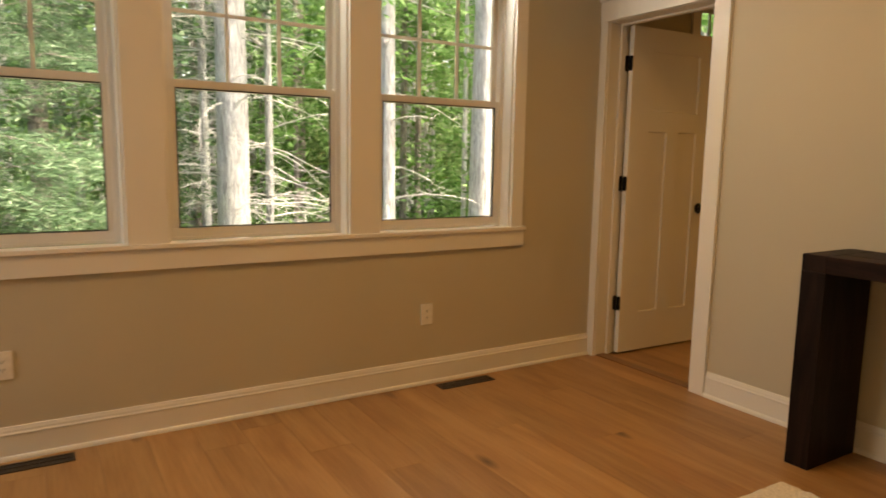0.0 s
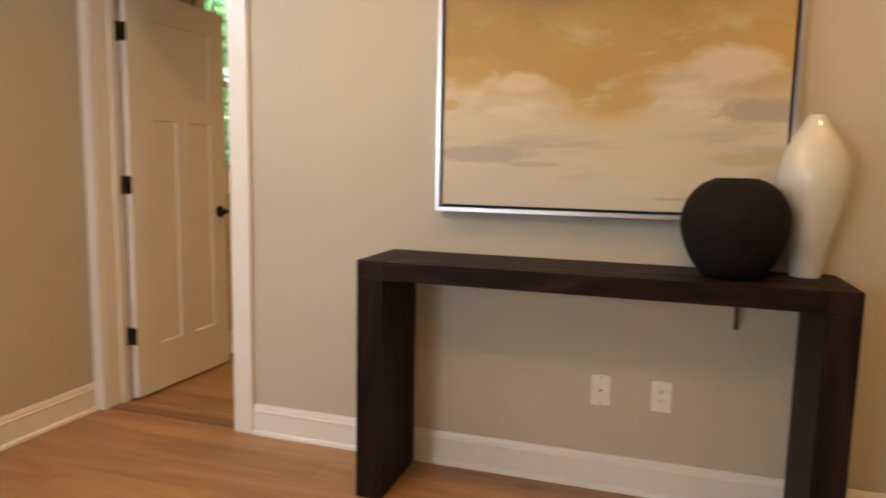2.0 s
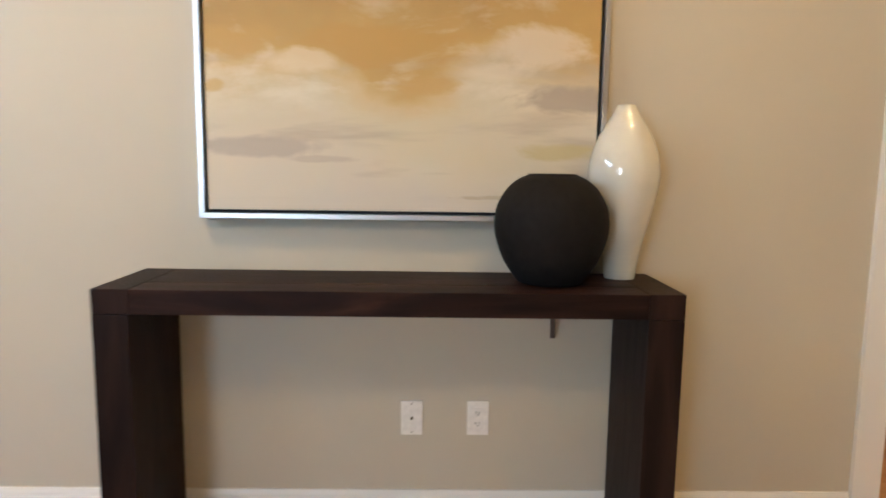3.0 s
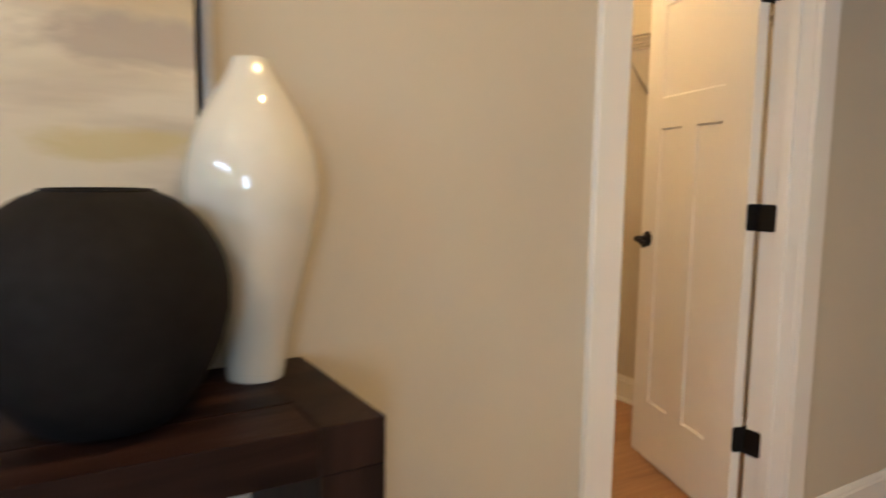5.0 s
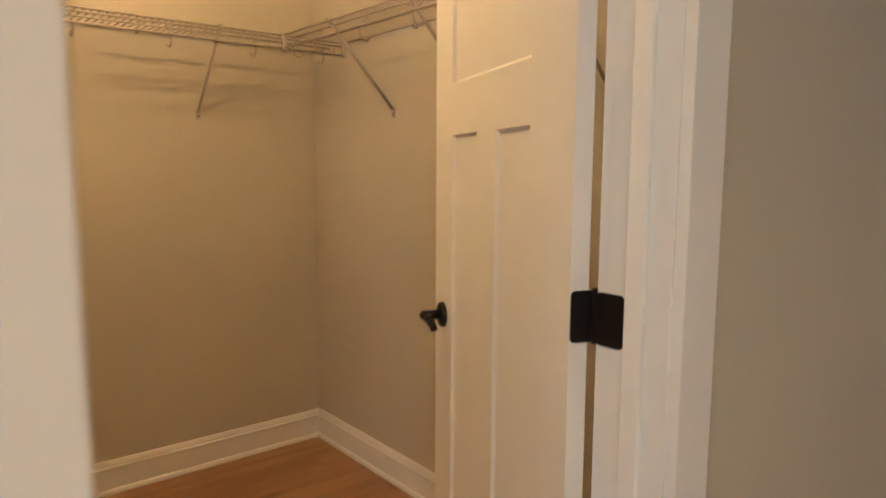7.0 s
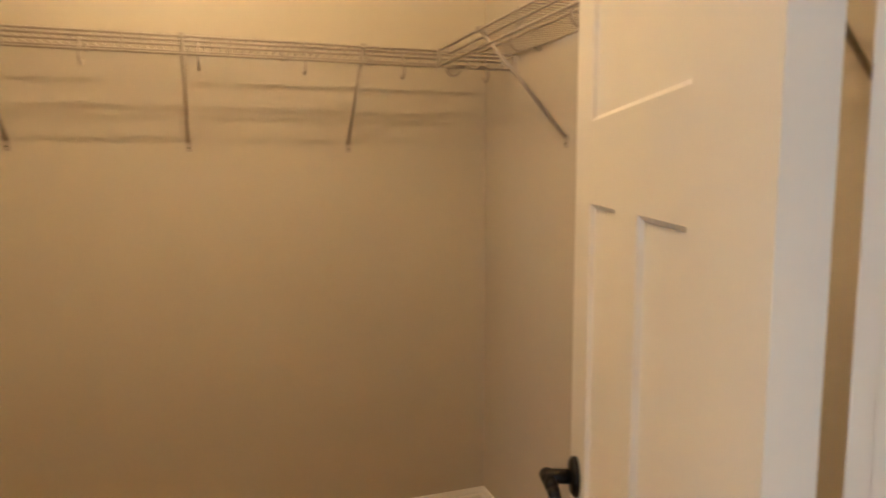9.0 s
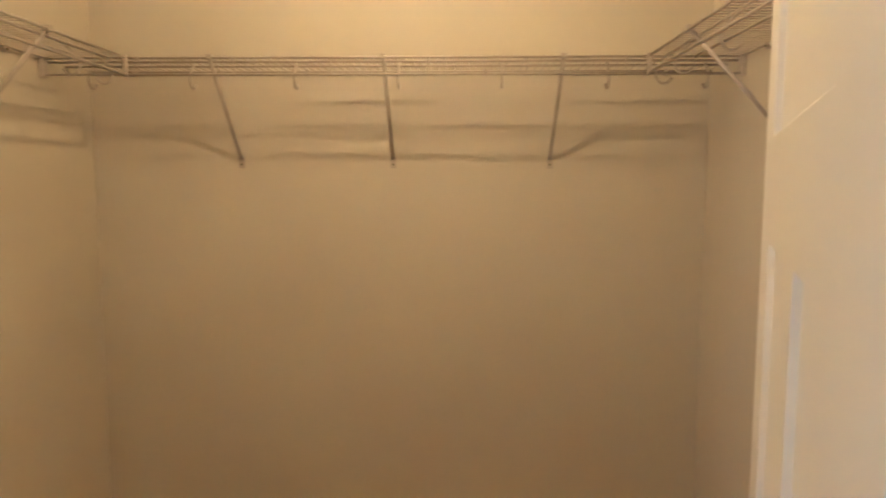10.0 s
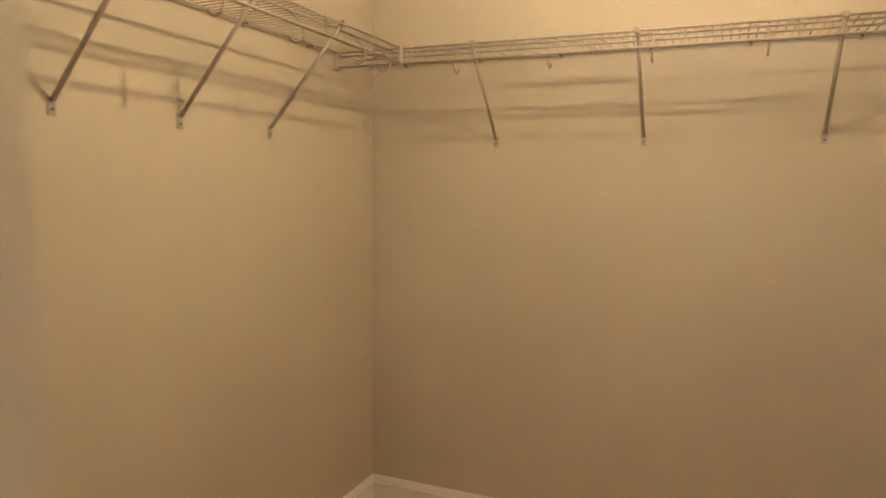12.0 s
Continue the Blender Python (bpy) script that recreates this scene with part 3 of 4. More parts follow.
def window(name, yy, sill, head, meet, label, place=pose(0, 0, 0)):
    y0, y1 = yy
    root = tagged(empty(name, place @ pose(-0.1, 0, 0)), label, "window", kind="structure")
    ox = 0.1
    rows = [(-0.15, 0.0, y0, y0 + 0.012, sill, head), (-0.15, 0.0, y1 - 0.012, y1, sill, head), (-0.15, 0.0, y0 + 0.012, y1 - 0.012, head - 0.012, head)]
    for r in rows:
        part("lining", boxes((r[0] + ox, r[1] + ox, *r[2:]), bevel=0.001), TRIM, root)
    f = 0.024
    a, b, c, d = y0 + 0.012, y1 - 0.012, sill, head - 0.012
    xa, xb = -0.149 + ox, -0.074 + ox
    part("window_frame", boxes((xa, xb, a, a + f, c, d), (xa, xb, b - f, b, c, d), (xa, xb, a + f, b - f, c, c + 0.014), (xa, xb, a + f, b - f, d - f, d), bevel=0.002), VINYL, root)
    sash(root, "lower_sash", a + f - 0.006, b - f + 0.006, c + 0.012, meet + 0.022, -0.096 + ox, 0.040, 0.034, 0.030, None)
    sash(root, "upper_sash", a + f - 0.006, b - f + 0.006, meet - 0.016, d - f + 0.01, -0.130 + ox, 0.034, 0.036, 0.030, (3, 2))
    return root


for i, yy in enumerate(WIN):
    window("window_%d" % (i + 1), yy, SILL, WHEAD, 1.528, "white double-hung window with grille in its upper sash")
window("window_4", WIN4, SILL4, WHEAD4, 1.700, "white double-hung window seen past the open door")
window("window_5", (-WIN5[1], -WIN5[0]), SILL, WHEAD, 1.528, "white double-hung window in the south wall", pose(0, RY0, 0, 0, 0, 90))

trim = tagged(empty("trim", pose(0.01, WIN[1][0], SILL)), "white flat window casing with sill and apron", "window trim", kind="structure")


def trim_piece(name, x0, x1, y0, y1, z0, z1):
    ty = WIN[1][0]
    part(name, boxes((x0 - 0.01, x1 - 0.01, y0 - ty, y1 - ty, z0 - SILL, z1 - SILL), bevel=0.002), TRIM, trim)


CS = 0.080
wl, wr = WIN[0][0] - CS, WIN[2][1] + CS
trim_piece("stool", -0.064, 0.032, wl - 0.022, wr + 0.022, SILL - 0.020, SILL)
trim_piece("apron", 0.0, 0.018, wl - 0.012, wr + 0.016, SILL - 0.112, SILL - 0.020)
trim_piece("casing", 0.0, 0.020, wl, WIN[0][0], SILL, WHEAD)
trim_piece("casing", 0.0, 0.020, WIN[2][1], wr, SILL, WHEAD)
trim_piece("mullion_casing", 0.0, 0.020, WIN[0][1], WIN[1][0], SILL, WHEAD)
trim_piece("mullion_casing", 0.0, 0.020, WIN[1][1], WIN[2][0], SILL, WHEAD)
trim_piece("head_casing", 0.0, 0.022, wl - 0.004, wr + 0.004, WHEAD, WHEAD + 0.115)
trim_piece("cap", 0.0, 0.042, wl - 0.022, wr + 0.022, WHEAD + 0.115, WHEAD + 0.139)
trim4 = tagged(empty("trim_side_room", pose(0.01, WIN4[0], SILL4)), "white flat window casing in the side room", "window trim", kind="structure")
for nm, r in (("casing", (-0.01, 0.01, -CS, 0.0, 0, WHEAD4 - SILL4)), ("casing", (-0.01, 0.01, WIN4[1] - WIN4[0], WIN4[1] - WIN4[0] + CS, 0, WHEAD4 - SILL4)),
              ("head_casing", (-0.01, 0.012, -CS, WIN4[1] - WIN4[0] + CS, WHEAD4 - SILL4, WHEAD4 - SILL4 + 0.1)), ("stool", (-0.074, 0.022, -CS - 0.02, WIN4[1] - WIN4[0] + CS + 0.02, -0.02, 0)),
              ("apron", (-0.01, 0.008, -CS, WIN4[1] - WIN4[0] + CS, -0.112, -0.02))):
    part(nm, boxes(r, bevel=0.002), TRIM, trim4)


# ---------------------------------------------------------------- console and what stands on it
def console():
    x0, x1, y0, y1, h, t, leg = 1.565, 3.133, -0.380, -0.030, 0.877, 0.068, 0.097
    root = tagged(empty("console_table", pose((x0 + x1) / 2, (y0 + y1) / 2, 0)), "dark espresso wooden waterfall console table against the wall", "console table")
    cx, cy = (x0 + x1) / 2, (y0 + y1) / 2
    hx, hy = (x1 - x0) / 2, (y1 - y0) / 2
    # top of three boards between the two end frames
    top = empty("tabletop")
    top.parent = root
    bounds = [-hy, -hy + 0.115, -hy + 0.232, hy]
    for i in range(3):
        part("board", boxes((-hx + leg + 0.0008, hx - leg - 0.0008, bounds[i] + 0.0006, bounds[i + 1] - 0.0006, h - t, h - 0.001 + 0.0006 * (i % 2)), bevel=0.0022), ESPRESSO_X, top)
    for s in (-1, 1):
        xa, xb = (-hx, -hx + leg) if s < 0 else (hx - leg, hx)
        l = part("leg", boxes((xa, xb, -hy, hy, 0, h - t - 0.0005), bevel=0.003), ESPRESSO_Z, root)
        part("end_board", boxes((xa, xb, -hy, hy, h - t, h), bevel=0.003), ESPRESSO_Z, l)
    st = boxes((0.494 - 0.008, 0.494 + 0.008, hy - 0.014, hy - 0.010, 0.668, h - t))
    part("strap", st, STRAP, root, "short brown strap hanging under the top")
    return root


console()


def smooth_profile(keys, n=36):
    zs = np.array([k[1] for k in keys], float)
    rs = np.array([k[0] for k in keys], float)
    u = np.linspace(0, len(keys) - 1, n)
    out = []
    for v in u:
        i = min(int(v), len(keys) - 2)
        f = v - i
        p = [max(0, i - 1), i, i + 1, min(len(keys) - 1, i + 2)]
        w = (-0.5 * f ** 3 + f * f - 0.5 * f, 1.5 * f ** 3 - 2.5 * f * f + 1, -1.5 * f ** 3 + 2 * f * f + 0.5 * f, 0.5 * f ** 3 - 0.5 * f * f)
        out.append((max(0.002, sum(a * rs[q] for a, q in zip(w, p))), sum(a * zs[q] for a, q in zip(w, p))))
    return out


bm = bmesh.new()
pr = smooth_profile([(0.082, 0.0), (0.100, 0.012), (0.135, 0.065), (0.157, 0.125), (0.163, 0.170), (0.156, 0.218), (0.131, 0.265), (0.100, 0.294), (0.070, 0.308)], 44)
lathe(bm, [(0.070, 0.0)] + pr + [(0.062, 0.308), (0.055, 0.27), (0.05, 0.2)], (0, 0, 0), 64)
v1 = part("vase", bm, MATTE_BLACK, None, smooth=True)
tagged(v1, "round matte black ceramic vase on the console table", "vase")
v1.location = (2.797, -0.208, 0.8775)


def rim(vase, r, z, wire, material):
    """The rounded lip round a vase's mouth."""
    b = bmesh.new()
    rings = [[b.verts.new(((r + wire * math.cos(a)) * math.cos(u), (r + wire * math.cos(a)) * math.sin(u), z + wire * math.sin(a)))
              for a in [math.pi * k / 4 for k in range(8)]] for u in [math.pi * k / 24 for k in range(48)]]
    for i, ring in enumerate(rings):
        nxt = rings[(i + 1) % 48]
        for k in range(8):
            b.faces.new((ring[k], nxt[k], nxt[(k + 1) % 8], ring[(k + 1) % 8]))
    bmesh.ops.recalc_face_normals(b, faces=b.faces[:])
    part("rim", b, material, vase, smooth=True)


rim(v1, 0.0665, 0.3085, 0.0028, MATTE_BLACK)

bm = bmesh.new()
pr = smooth_profile([(0.045, 0.0), (0.047, 0.008), (0.057, 0.080), (0.076, 0.160), (0.095, 0.240), (0.105, 0.300), (0.103, 0.345), (0.090, 0.395), (0.066, 0.445), (0.043, 0.482), (0.032, 0.503), (0.029, 0.511)], 50)
lathe(bm, pr + [(0.025, 0.5115), (0.022, 0.506), (0.02, 0.47)], (0, 0, 0), 64)
v2 = part("vase", bm, GLAZE, None, smooth=True)
tagged(v2, "tall cream glazed ceramic bottle vase on the console", "vase")
v2.location = (3.027, -0.110, 0.8775)
rim(v2, 0.0265, 0.5115, 0.0024, GLAZE)


def picture():
    x0, x1, z0, z1 = 1.742, 2.984, 1.038, 1.99
    cx = (x0 + x1) / 2
    root = tagged(empty("framed_painting", pose(cx, -0.004, z0)), "large ochre cloudscape painting in a silver floater frame", "painting")
    w, h = (x1 - x0) / 2, z1 - z0
    f, d = 0.016, 0.046
    part("frame_rail", boxes((-w, w, -d, 0, 0, f), bevel=0.0015), SILVER, root)
    part("frame_rail", boxes((-w, w, -d, 0, h - f, h), bevel=0.0015), SILVER, root)
    part("frame_stile", boxes((-w, -w + f, -d, 0, f, h - f), bevel=0.0015), SILVER, root)
    part("frame_stile", boxes((w - f, w, -d, 0, f, h - f), bevel=0.0015), SILVER, root)
    part("backing", boxes((-w + f, w - f, -0.012, -0.004, f, h - f)), GAP_BLACK, root)
    g = f + 0.011
    part("canvas", boxes((-w + g, w - g, -0.038, -0.012, g, h - g), bevel=0.002), CANVAS, root, "ochre and cream abstract cloud painting")


picture()


# ---------------------------------------------------------------- plates, registers, rug
def wall_plate(m, kind, label):
    """Built facing -y, then turned."""
    root = tagged(empty("wall_plate", m), label, "wall plate", group="wall plates")
    part("plate", boxes((-0.0355, 0.0355, -0.006, 0.0, -0.0575, 0.0575), bevel=0.002), PLASTIC, root)
    if kind == "outlet":
        part("insert", boxes((-0.0165, 0.0165, -0.0075, -0.004, -0.033, 0.033), bevel=0.001), PLASTIC, root)
        for s in (-1, 1):
            for x, hgt in ((-0.0062, 0.0075), (0.0062, 0.006)):
                part("slot", boxes((x - 0.0011, x + 0.0011, -0.0079, -0.006, s * 0.018 - hgt / 2 + 0.002, s * 0.018 + hgt / 2 + 0.002)), SLOT, root)
            part("slot", boxes((-0.002, 0.002, -0.0079, -0.006, s * 0.018 - 0.0085, s * 0.018 - 0.0045)), SLOT, root)
    else:
        k = bmesh.new()
        rod(k, (0, 0, 0), (0, -0.012, 0), 0.0048, 12)
        part("socket", k, BRASS_HOLE, root)
    for s in (-1, 1):
        part("screw", boxes((-0.002, 0.002, -0.0066, -0.005, s * 0.0485 - 0.002, s * 0.0485 + 0.002), bevel=0.0006), BRASS_HOLE if kind != "outlet" else PLASTIC, root)
    return root


wall_plate(pose(2.397, 0, 0.385), "cable", "white cable wall plate below the console table")
wall_plate(pose(2.614, 0, 0.386), "outlet", "white electric outlet below the console table")
wall_plate(pose(0, -1.203, 0.388, 0, 0, 90), "outlet", "white electric outlet below the windows")
wall_plate(pose(0, -3.132, 0.388, 0, 0, 90), "outlet", "white electric outlet below the windows")


def register(y):
    root = tagged(empty("floor_register", pose(0.100, y, 0)), "dark bronze floor register beside the baseboard", "floor vent", group="floor registers")
    hx, hy = 0.042, 0.172
    rim = 0.011
    part("rim", boxes((-hx, hx, -hy, -hy + rim, 0, 0.004), (-hx, hx, hy - rim, hy, 0, 0.004), (-hx, -hx + rim, -hy + rim, hy - rim, 0, 0.004), (hx - rim, hx, -hy + rim, hy - rim, 0, 0.004), bevel=0.0012), VENT, root)
    part("well", boxes((-hx + rim, hx - rim, -hy + rim, hy - rim, 0.0, 0.0012)), SLOT, root)
    n = 24
    sl = mesh_of("slat", boxes((-hx + rim, hx - rim, -0.0022, 0.0022, 0.0006, 0.0034)), VENT)
    for i in range(n):
        o = new("slat", sl)
        o.parent = root
        o.location = (0, -hy + rim + (2 * hy - 2 * rim) * (i + 0.5) / n, 0)
    part("bar", boxes((-0.003, 0.003, -hy + rim, hy - rim, 0.001, 0.0038)), VENT, root)


register(-1.005)
register(-3.075)

bm = bmesh.new()
rx0, rx1, ry0, ry1 = 1.665, 4.10, -3.60, -0.565
nx, ny = 90, 110
grid = [[bm.verts.new((rx0 + (rx1 - rx0) * i / nx + 0.004 * random.uniform(-1, 1), ry0 + (ry1 - ry0) * j / ny + 0.004 * random.uniform(-1, 1),
         0.002 if i in (0, nx) or j in (0, ny) else 0.019 + 0.007 * random.random())) for j in range(ny + 1)] for i in range(nx + 1)]
for i in range(nx):
    for j in range(ny):
        bm.faces.new((grid[i][j], grid[i + 1][j], grid[i + 1][j + 1], grid[i][j + 1]))
tagged(part("rug", bm, RUG), "cream shaggy pile rug lying on the oak floor", "rug")


# ---------------------------------------------------------------- closet shelving
SZ = 1.872     # deck height
LIP = 0.052


def wire_shelf(name, m, length, depth, label, left_end, right_end):
    """Built with its back along y = 0, running along x from 0, and reaching to -y."""
    root = tagged(empty(name, m), label, "wire shelf", group="closet wire shelves")
    for nm, y, z in (("back_rod", -0.012, 0), ("middle_rod", -depth * 0.53, -0.004), ("rear_lip_rod", -depth + 0.040, -0.006), ("front_rod", -depth, 0), ("lip_rod", -depth - 0.002, -LIP)):
        b = bmesh.new()
        rod(b, (0, y, z), (length, y, z), 0.0040, 8)
        part(nm, b, WIRE, root, smooth=True)
    b = bmesh.new()
    n = int(length / 0.0254)
    for i in range(n + 1):
        x = 0.008 + (length - 0.016) * i / n
        rodpath(b, [(x, -0.010, 0.004), (x, -depth - 0.003, 0.004), (x, -depth - 0.005, -LIP)] if i % 12 == 0 else [(x, -0.010, 0.004), (x, -depth - 0.002, 0.004)], 0.0021, 5)
    w = part("deck_wire", b, WIRE, root)
    w["kind"] = "stuff"
    for s, yes in ((0, left_end), (length, right_end)):
        if yes:
            part("end_bracket", boxes((s - 0.016 if s else s, s if s else s + 0.016, -depth - 0.012, -depth + 0.016, -LIP - 0.008, 0.008), bevel=0.003), BRACKET, root)
    return root


def hook(root, x, depth):
    """Hanger loop below the lip."""
    b = bmesh.new()
    y0 = -depth
    pts = [(x, y0 + 0.050, -0.004), (x, y0 + 0.030, -0.020), (x, y0 + 0.006, -LIP + 0.006)]
    pts += [(x, y0 + 0.025 + 0.025 * math.cos(a), -LIP - 0.014 + 0.027 * math.sin(a)) for a in [math.pi * (1.0 + k / 8) for k in range(0, 8)]]
    tube(b, pts, 0.0036, 7)
    part("hook", b, WIRE, root, "white hanger hook", smooth=True)


def brace(root, x, depth, drop=0.315):
    b = bmesh.new()
    p0, p1 = (x, -0.006, -drop + 0.012), (x, -depth + 0.004, -0.002)
    rod(b, p0, p1, 0.0062, 8)
    bb = part("brace", b, WIRE, root, "white diagonal shelf brace", smooth=True)
    part("foot", boxes((x - 0.010, x + 0.010, -0.0045, 0.0, -drop - 0.022, -drop + 0.020), bevel=0.0015), WIRE, bb)
    part("screw", boxes((x - 0.003, x + 0.003, -0.0062, -0.004, -drop - 0.011, -drop - 0.005), bevel=0.001), BRASS_HOLE, bb)
    part("clip", boxes((x - 0.008, x + 0.008, -depth - 0.008, -depth + 0.012, -0.006, 0.010), bevel=0.002), WIRE, bb)


def wall_clips(root, length, y=-0.008):
    n = max(2, int(length / 0.3))
    for i in range(n):
        x = length * (i + 0.5) / n
        c = part("wall_clip", boxes((x - 0.006, x + 0.006, -0.018, 0, -0.014, 0.008), bevel=0.002), WIRE, root)
        part("screw", boxes((x - 0.003, x + 0.003, -0.020, -0.017, -0.009, -0.003)), BRASS_HOLE, c)


LFX, RFX, BFY = 3.523, 5.150, 2.058
back = wire_shelf("wire_shelf", pose(CX0, CY1, SZ), CX1 - CX0, CY1 - BFY, "white coated wire shelf on braces along the back wall", True, True)
for x in (3.786, 4.332, 4.890):
    brace(back, x - CX0, CY1 - BFY)
for x in (3.400, 3.724, 4.053, 4.378, 4.701, 5.030, 5.335):
    hook(back, x - CX0, CY1 - BFY)
wall_clips(back, CX1 - CX0)
Y0 = 0.344
slen = BFY - 0.010 - Y0
left = wire_shelf("wire_shelf", pose(CX0, Y0, SZ, 0, 0, 90), slen, LFX - CX0, "white coated wire shelf on braces along the side wall", False, False)
for y in (0.905, 1.276, 1.662):
    brace(left, y - Y0, LFX - CX0)
for y in (0.50, 0.82, 1.14, 1.46, 1.80, 1.97):
    hook(left, y - Y0, LFX - CX0)
wall_clips(left, slen)
right = wire_shelf("wire_shelf", pose(CX1, BFY - 0.010, SZ, 0, 0, -90), BFY - 0.014 - WT, CX1 - RFX, "white coated wire shelf on braces along the side wall", False, False)
for y in (1.692, 1.200, 0.645):
    brace(right, BFY - 0.010 - y, CX1 - RFX)
for y in (1.98, 1.80, 1.48, 1.17, 0.85, 0.52):
    hook(right, BFY - 0.010 - y, CX1 - RFX)
wall_clips(right, slen)
for x, s in ((LFX, 1), (RFX, -1)):
    c = part("corner_clip", boxes((x - 0.006, x + 0.006, BFY - 0.016, BFY - 0.004, SZ - LIP - 0.006, SZ + 0.009), bevel=0.002), BRACKET, back)
    c.matrix_parent_inverse = pose(CX0, CY1, SZ).inverted()

lamp_root = tagged(empty("ceiling_light", pose(4.39, 1.280, CLOSET_H)), "plain lampholder with a bare bulb on the closet ceiling", "ceiling light")
bm = bmesh.new()
lathe(bm, [(0.05, -0.055), (0.058, -0.05), (0.075, -0.012), (0.078, 0.0)], (0, 0, 0), 32)
part("holder", bm, PLASTIC, lamp_root, smooth=True)
bm = bmesh.new()
lathe(bm, smooth_profile([(0.006, -0.165), (0.022, -0.158), (0.030, -0.135), (0.026, -0.105), (0.015, -0.075), (0.013, -0.055)], 16), (0, 0, 0), 24)
part("bulb", bm, BULB, lamp_root, smooth=True)

bm = bmesh.new()
lathe(bm, [(0.058, -0.008), (0.075, -0.008), (0.085, -0.004), (0.088, 0.0)], (0, 0, 0), 32)
can_mesh = mesh_of("ring", bm, PLASTIC, True)
for cx, cy in CAN_SPOTS:
    o = tagged(empty("recessed_light", pose(cx, cy, ROOM_H)), "round white recessed ceiling downlight", "ceiling light", group="recessed lights")
    r = new("ring", can_mesh)
    r.parent = o


# ---------------------------------------------------------------- woods outside
def quads_object(name, centres, size, material, flat=0.5, seed=0, long=1.6):
    """Many small leaves, each a bent blade of two triangles, turned at random."""
    rng = np.random.default_rng(seed)
    n = len(centres)
    u = rng.normal(size=(n, 3))
    u[:, 2] *= flat
    u /= np.linalg.norm(u, axis=1)[:, None]
    t = rng.normal(size=(n, 3))
    v = np.cross(u, t)
    v /= np.linalg.norm(v, axis=1)[:, None]
    s = size * rng.uniform(0.6, 1.3, size=(n, 1))
    pts = np.stack([centres - u * s * long * 0.5, centres + v * s * 0.35, centres + u * s * long * 0.5, centres - v * s * 0.35], 1).reshape(-1, 3)
    me = bpy.data.meshes.new(name)
    me.vertices.add(4 * n)
    me.vertices.foreach_set("co", pts.astype(np.float32).ravel())
    me.loops.add(4 * n)
    me.loops.foreach_set("vertex_index", np.arange(4 * n, dtype=np.int32))
    me.polygons.add(n)
    me.polygons.foreach_set("loop_start", np.arange(0, 4 * n, 4, dtype=np.int32))
    me.update(calc_edges=True)
    me.materials.append(material)
    return new(name, me)


GZ = -0.75


def trunk_mesh(r, height, seed, lean=0.0, sides=14):
    rng = random.Random(seed)
    bm = bmesh.new()
    rings, n = [], 14
    for i in range(n + 1):
        f = i / n
        z = height * f
        rr = r * (1.25 if i == 0 else 1.0 - 0.55 * f)
        ox, oy = lean * z + 0.05 * r * math.sin(3.1 * f + seed), 0.3 * r * math.sin(2.2 * f + seed * 1.7)
        rings.append([bm.verts.new((ox + rr * (1 + 0.05 * rng.uniform(-1, 1)) * math.cos(2 * math.pi * k / sides), oy + rr * (1 + 0.05 * rng.uniform(-1, 1)) * math.sin(2 * math.pi * k / sides), z)) for k in range(sides)])
    for a, c in zip(rings, rings[1:]):
        for k in range(sides):
            j = (k + 1) % sides
            bm.faces.new((a[k], a[j], c[j], c[k]))
    bm.faces.new(rings[-1])
    return bm


def limbs_mesh(bm, rng, height, z0, count, reach, droop, fork, r0):
    tips = []
    for i in range(count):
        z = rng.uniform(z0, height * 0.92)
        a = rng.uniform(0, 2 * math.pi)
        ln = reach * rng.uniform(0.5, 1.0) * (1.15 - 0.7 * z / height)
        p = Vector((0, 0, z))
        d = Vector((math.cos(a), math.sin(a), rng.uniform(-0.25, 0.35)))
        steps = 5
        for k in range(steps):
            q = p + d * (ln / steps)
            rod(bm, p, q, r0 * (1 - k / steps * 0.8), 4, r0 * (1 - (k + 1) / steps * 0.8))
            tips.append(q.copy())
            for _ in range(fork):
                e = q + Vector((rng.uniform(-1, 1), rng.uniform(-1, 1), rng.uniform(-0.6, 0.5))) * ln * 0.22
                rod(bm, q, e, r0 * 0.35, 3, r0 * 0.12)
                tips.append(e)
            d = (d + Vector((rng.uniform(-0.3, 0.3), rng.uniform(-0.3, 0.3), -droop + rng.uniform(-0.15, 0.15)))).normalized()
            p = q
    return tips


def tree(x, y, r, height, seed, mat, leaf_mat, leaves, leaf_size, label, limb_z=2.0, count=26, reach=1.8, dead=0, lean=0.0, spread=0.32, long=2.2):
    rng = random.Random(seed)
    root = tagged(empty("tree", pose(x, y, GZ, 0, 0, seed * 47 % 360)), label, "tree", group="trees outside the windows")
    part("trunk", trunk_mesh(r, height, seed, lean), mat, root, smooth=True)
    bm = bmesh.new()
    tips = limbs_mesh(bm, rng, height, limb_z, count, reach, 0.06, 1, max(0.008, r * 0.13)) if count else []
    if dead:
        limbs_mesh(bm, rng, min(height, 7.0), 0.6, dead, reach * 0.9, 0.12, 2, 0.011)
    if count or dead:
        part("limb", bm, TWIG if dead else mat, root)
    else:
        bm.free()
    if leaves and tips:
        nr = np.random.default_rng(seed)
        t = np.array([tuple(p) for p in tips])
        c = t[nr.integers(0, len(t), leaves)] + nr.normal(size=(leaves, 3)) * np.array([spread, spread, spread * 0.5])
        cr = quads_object("crown", c, leaf_size, leaf_mat, 0.4, seed, long)
        cr.parent = root
    return root


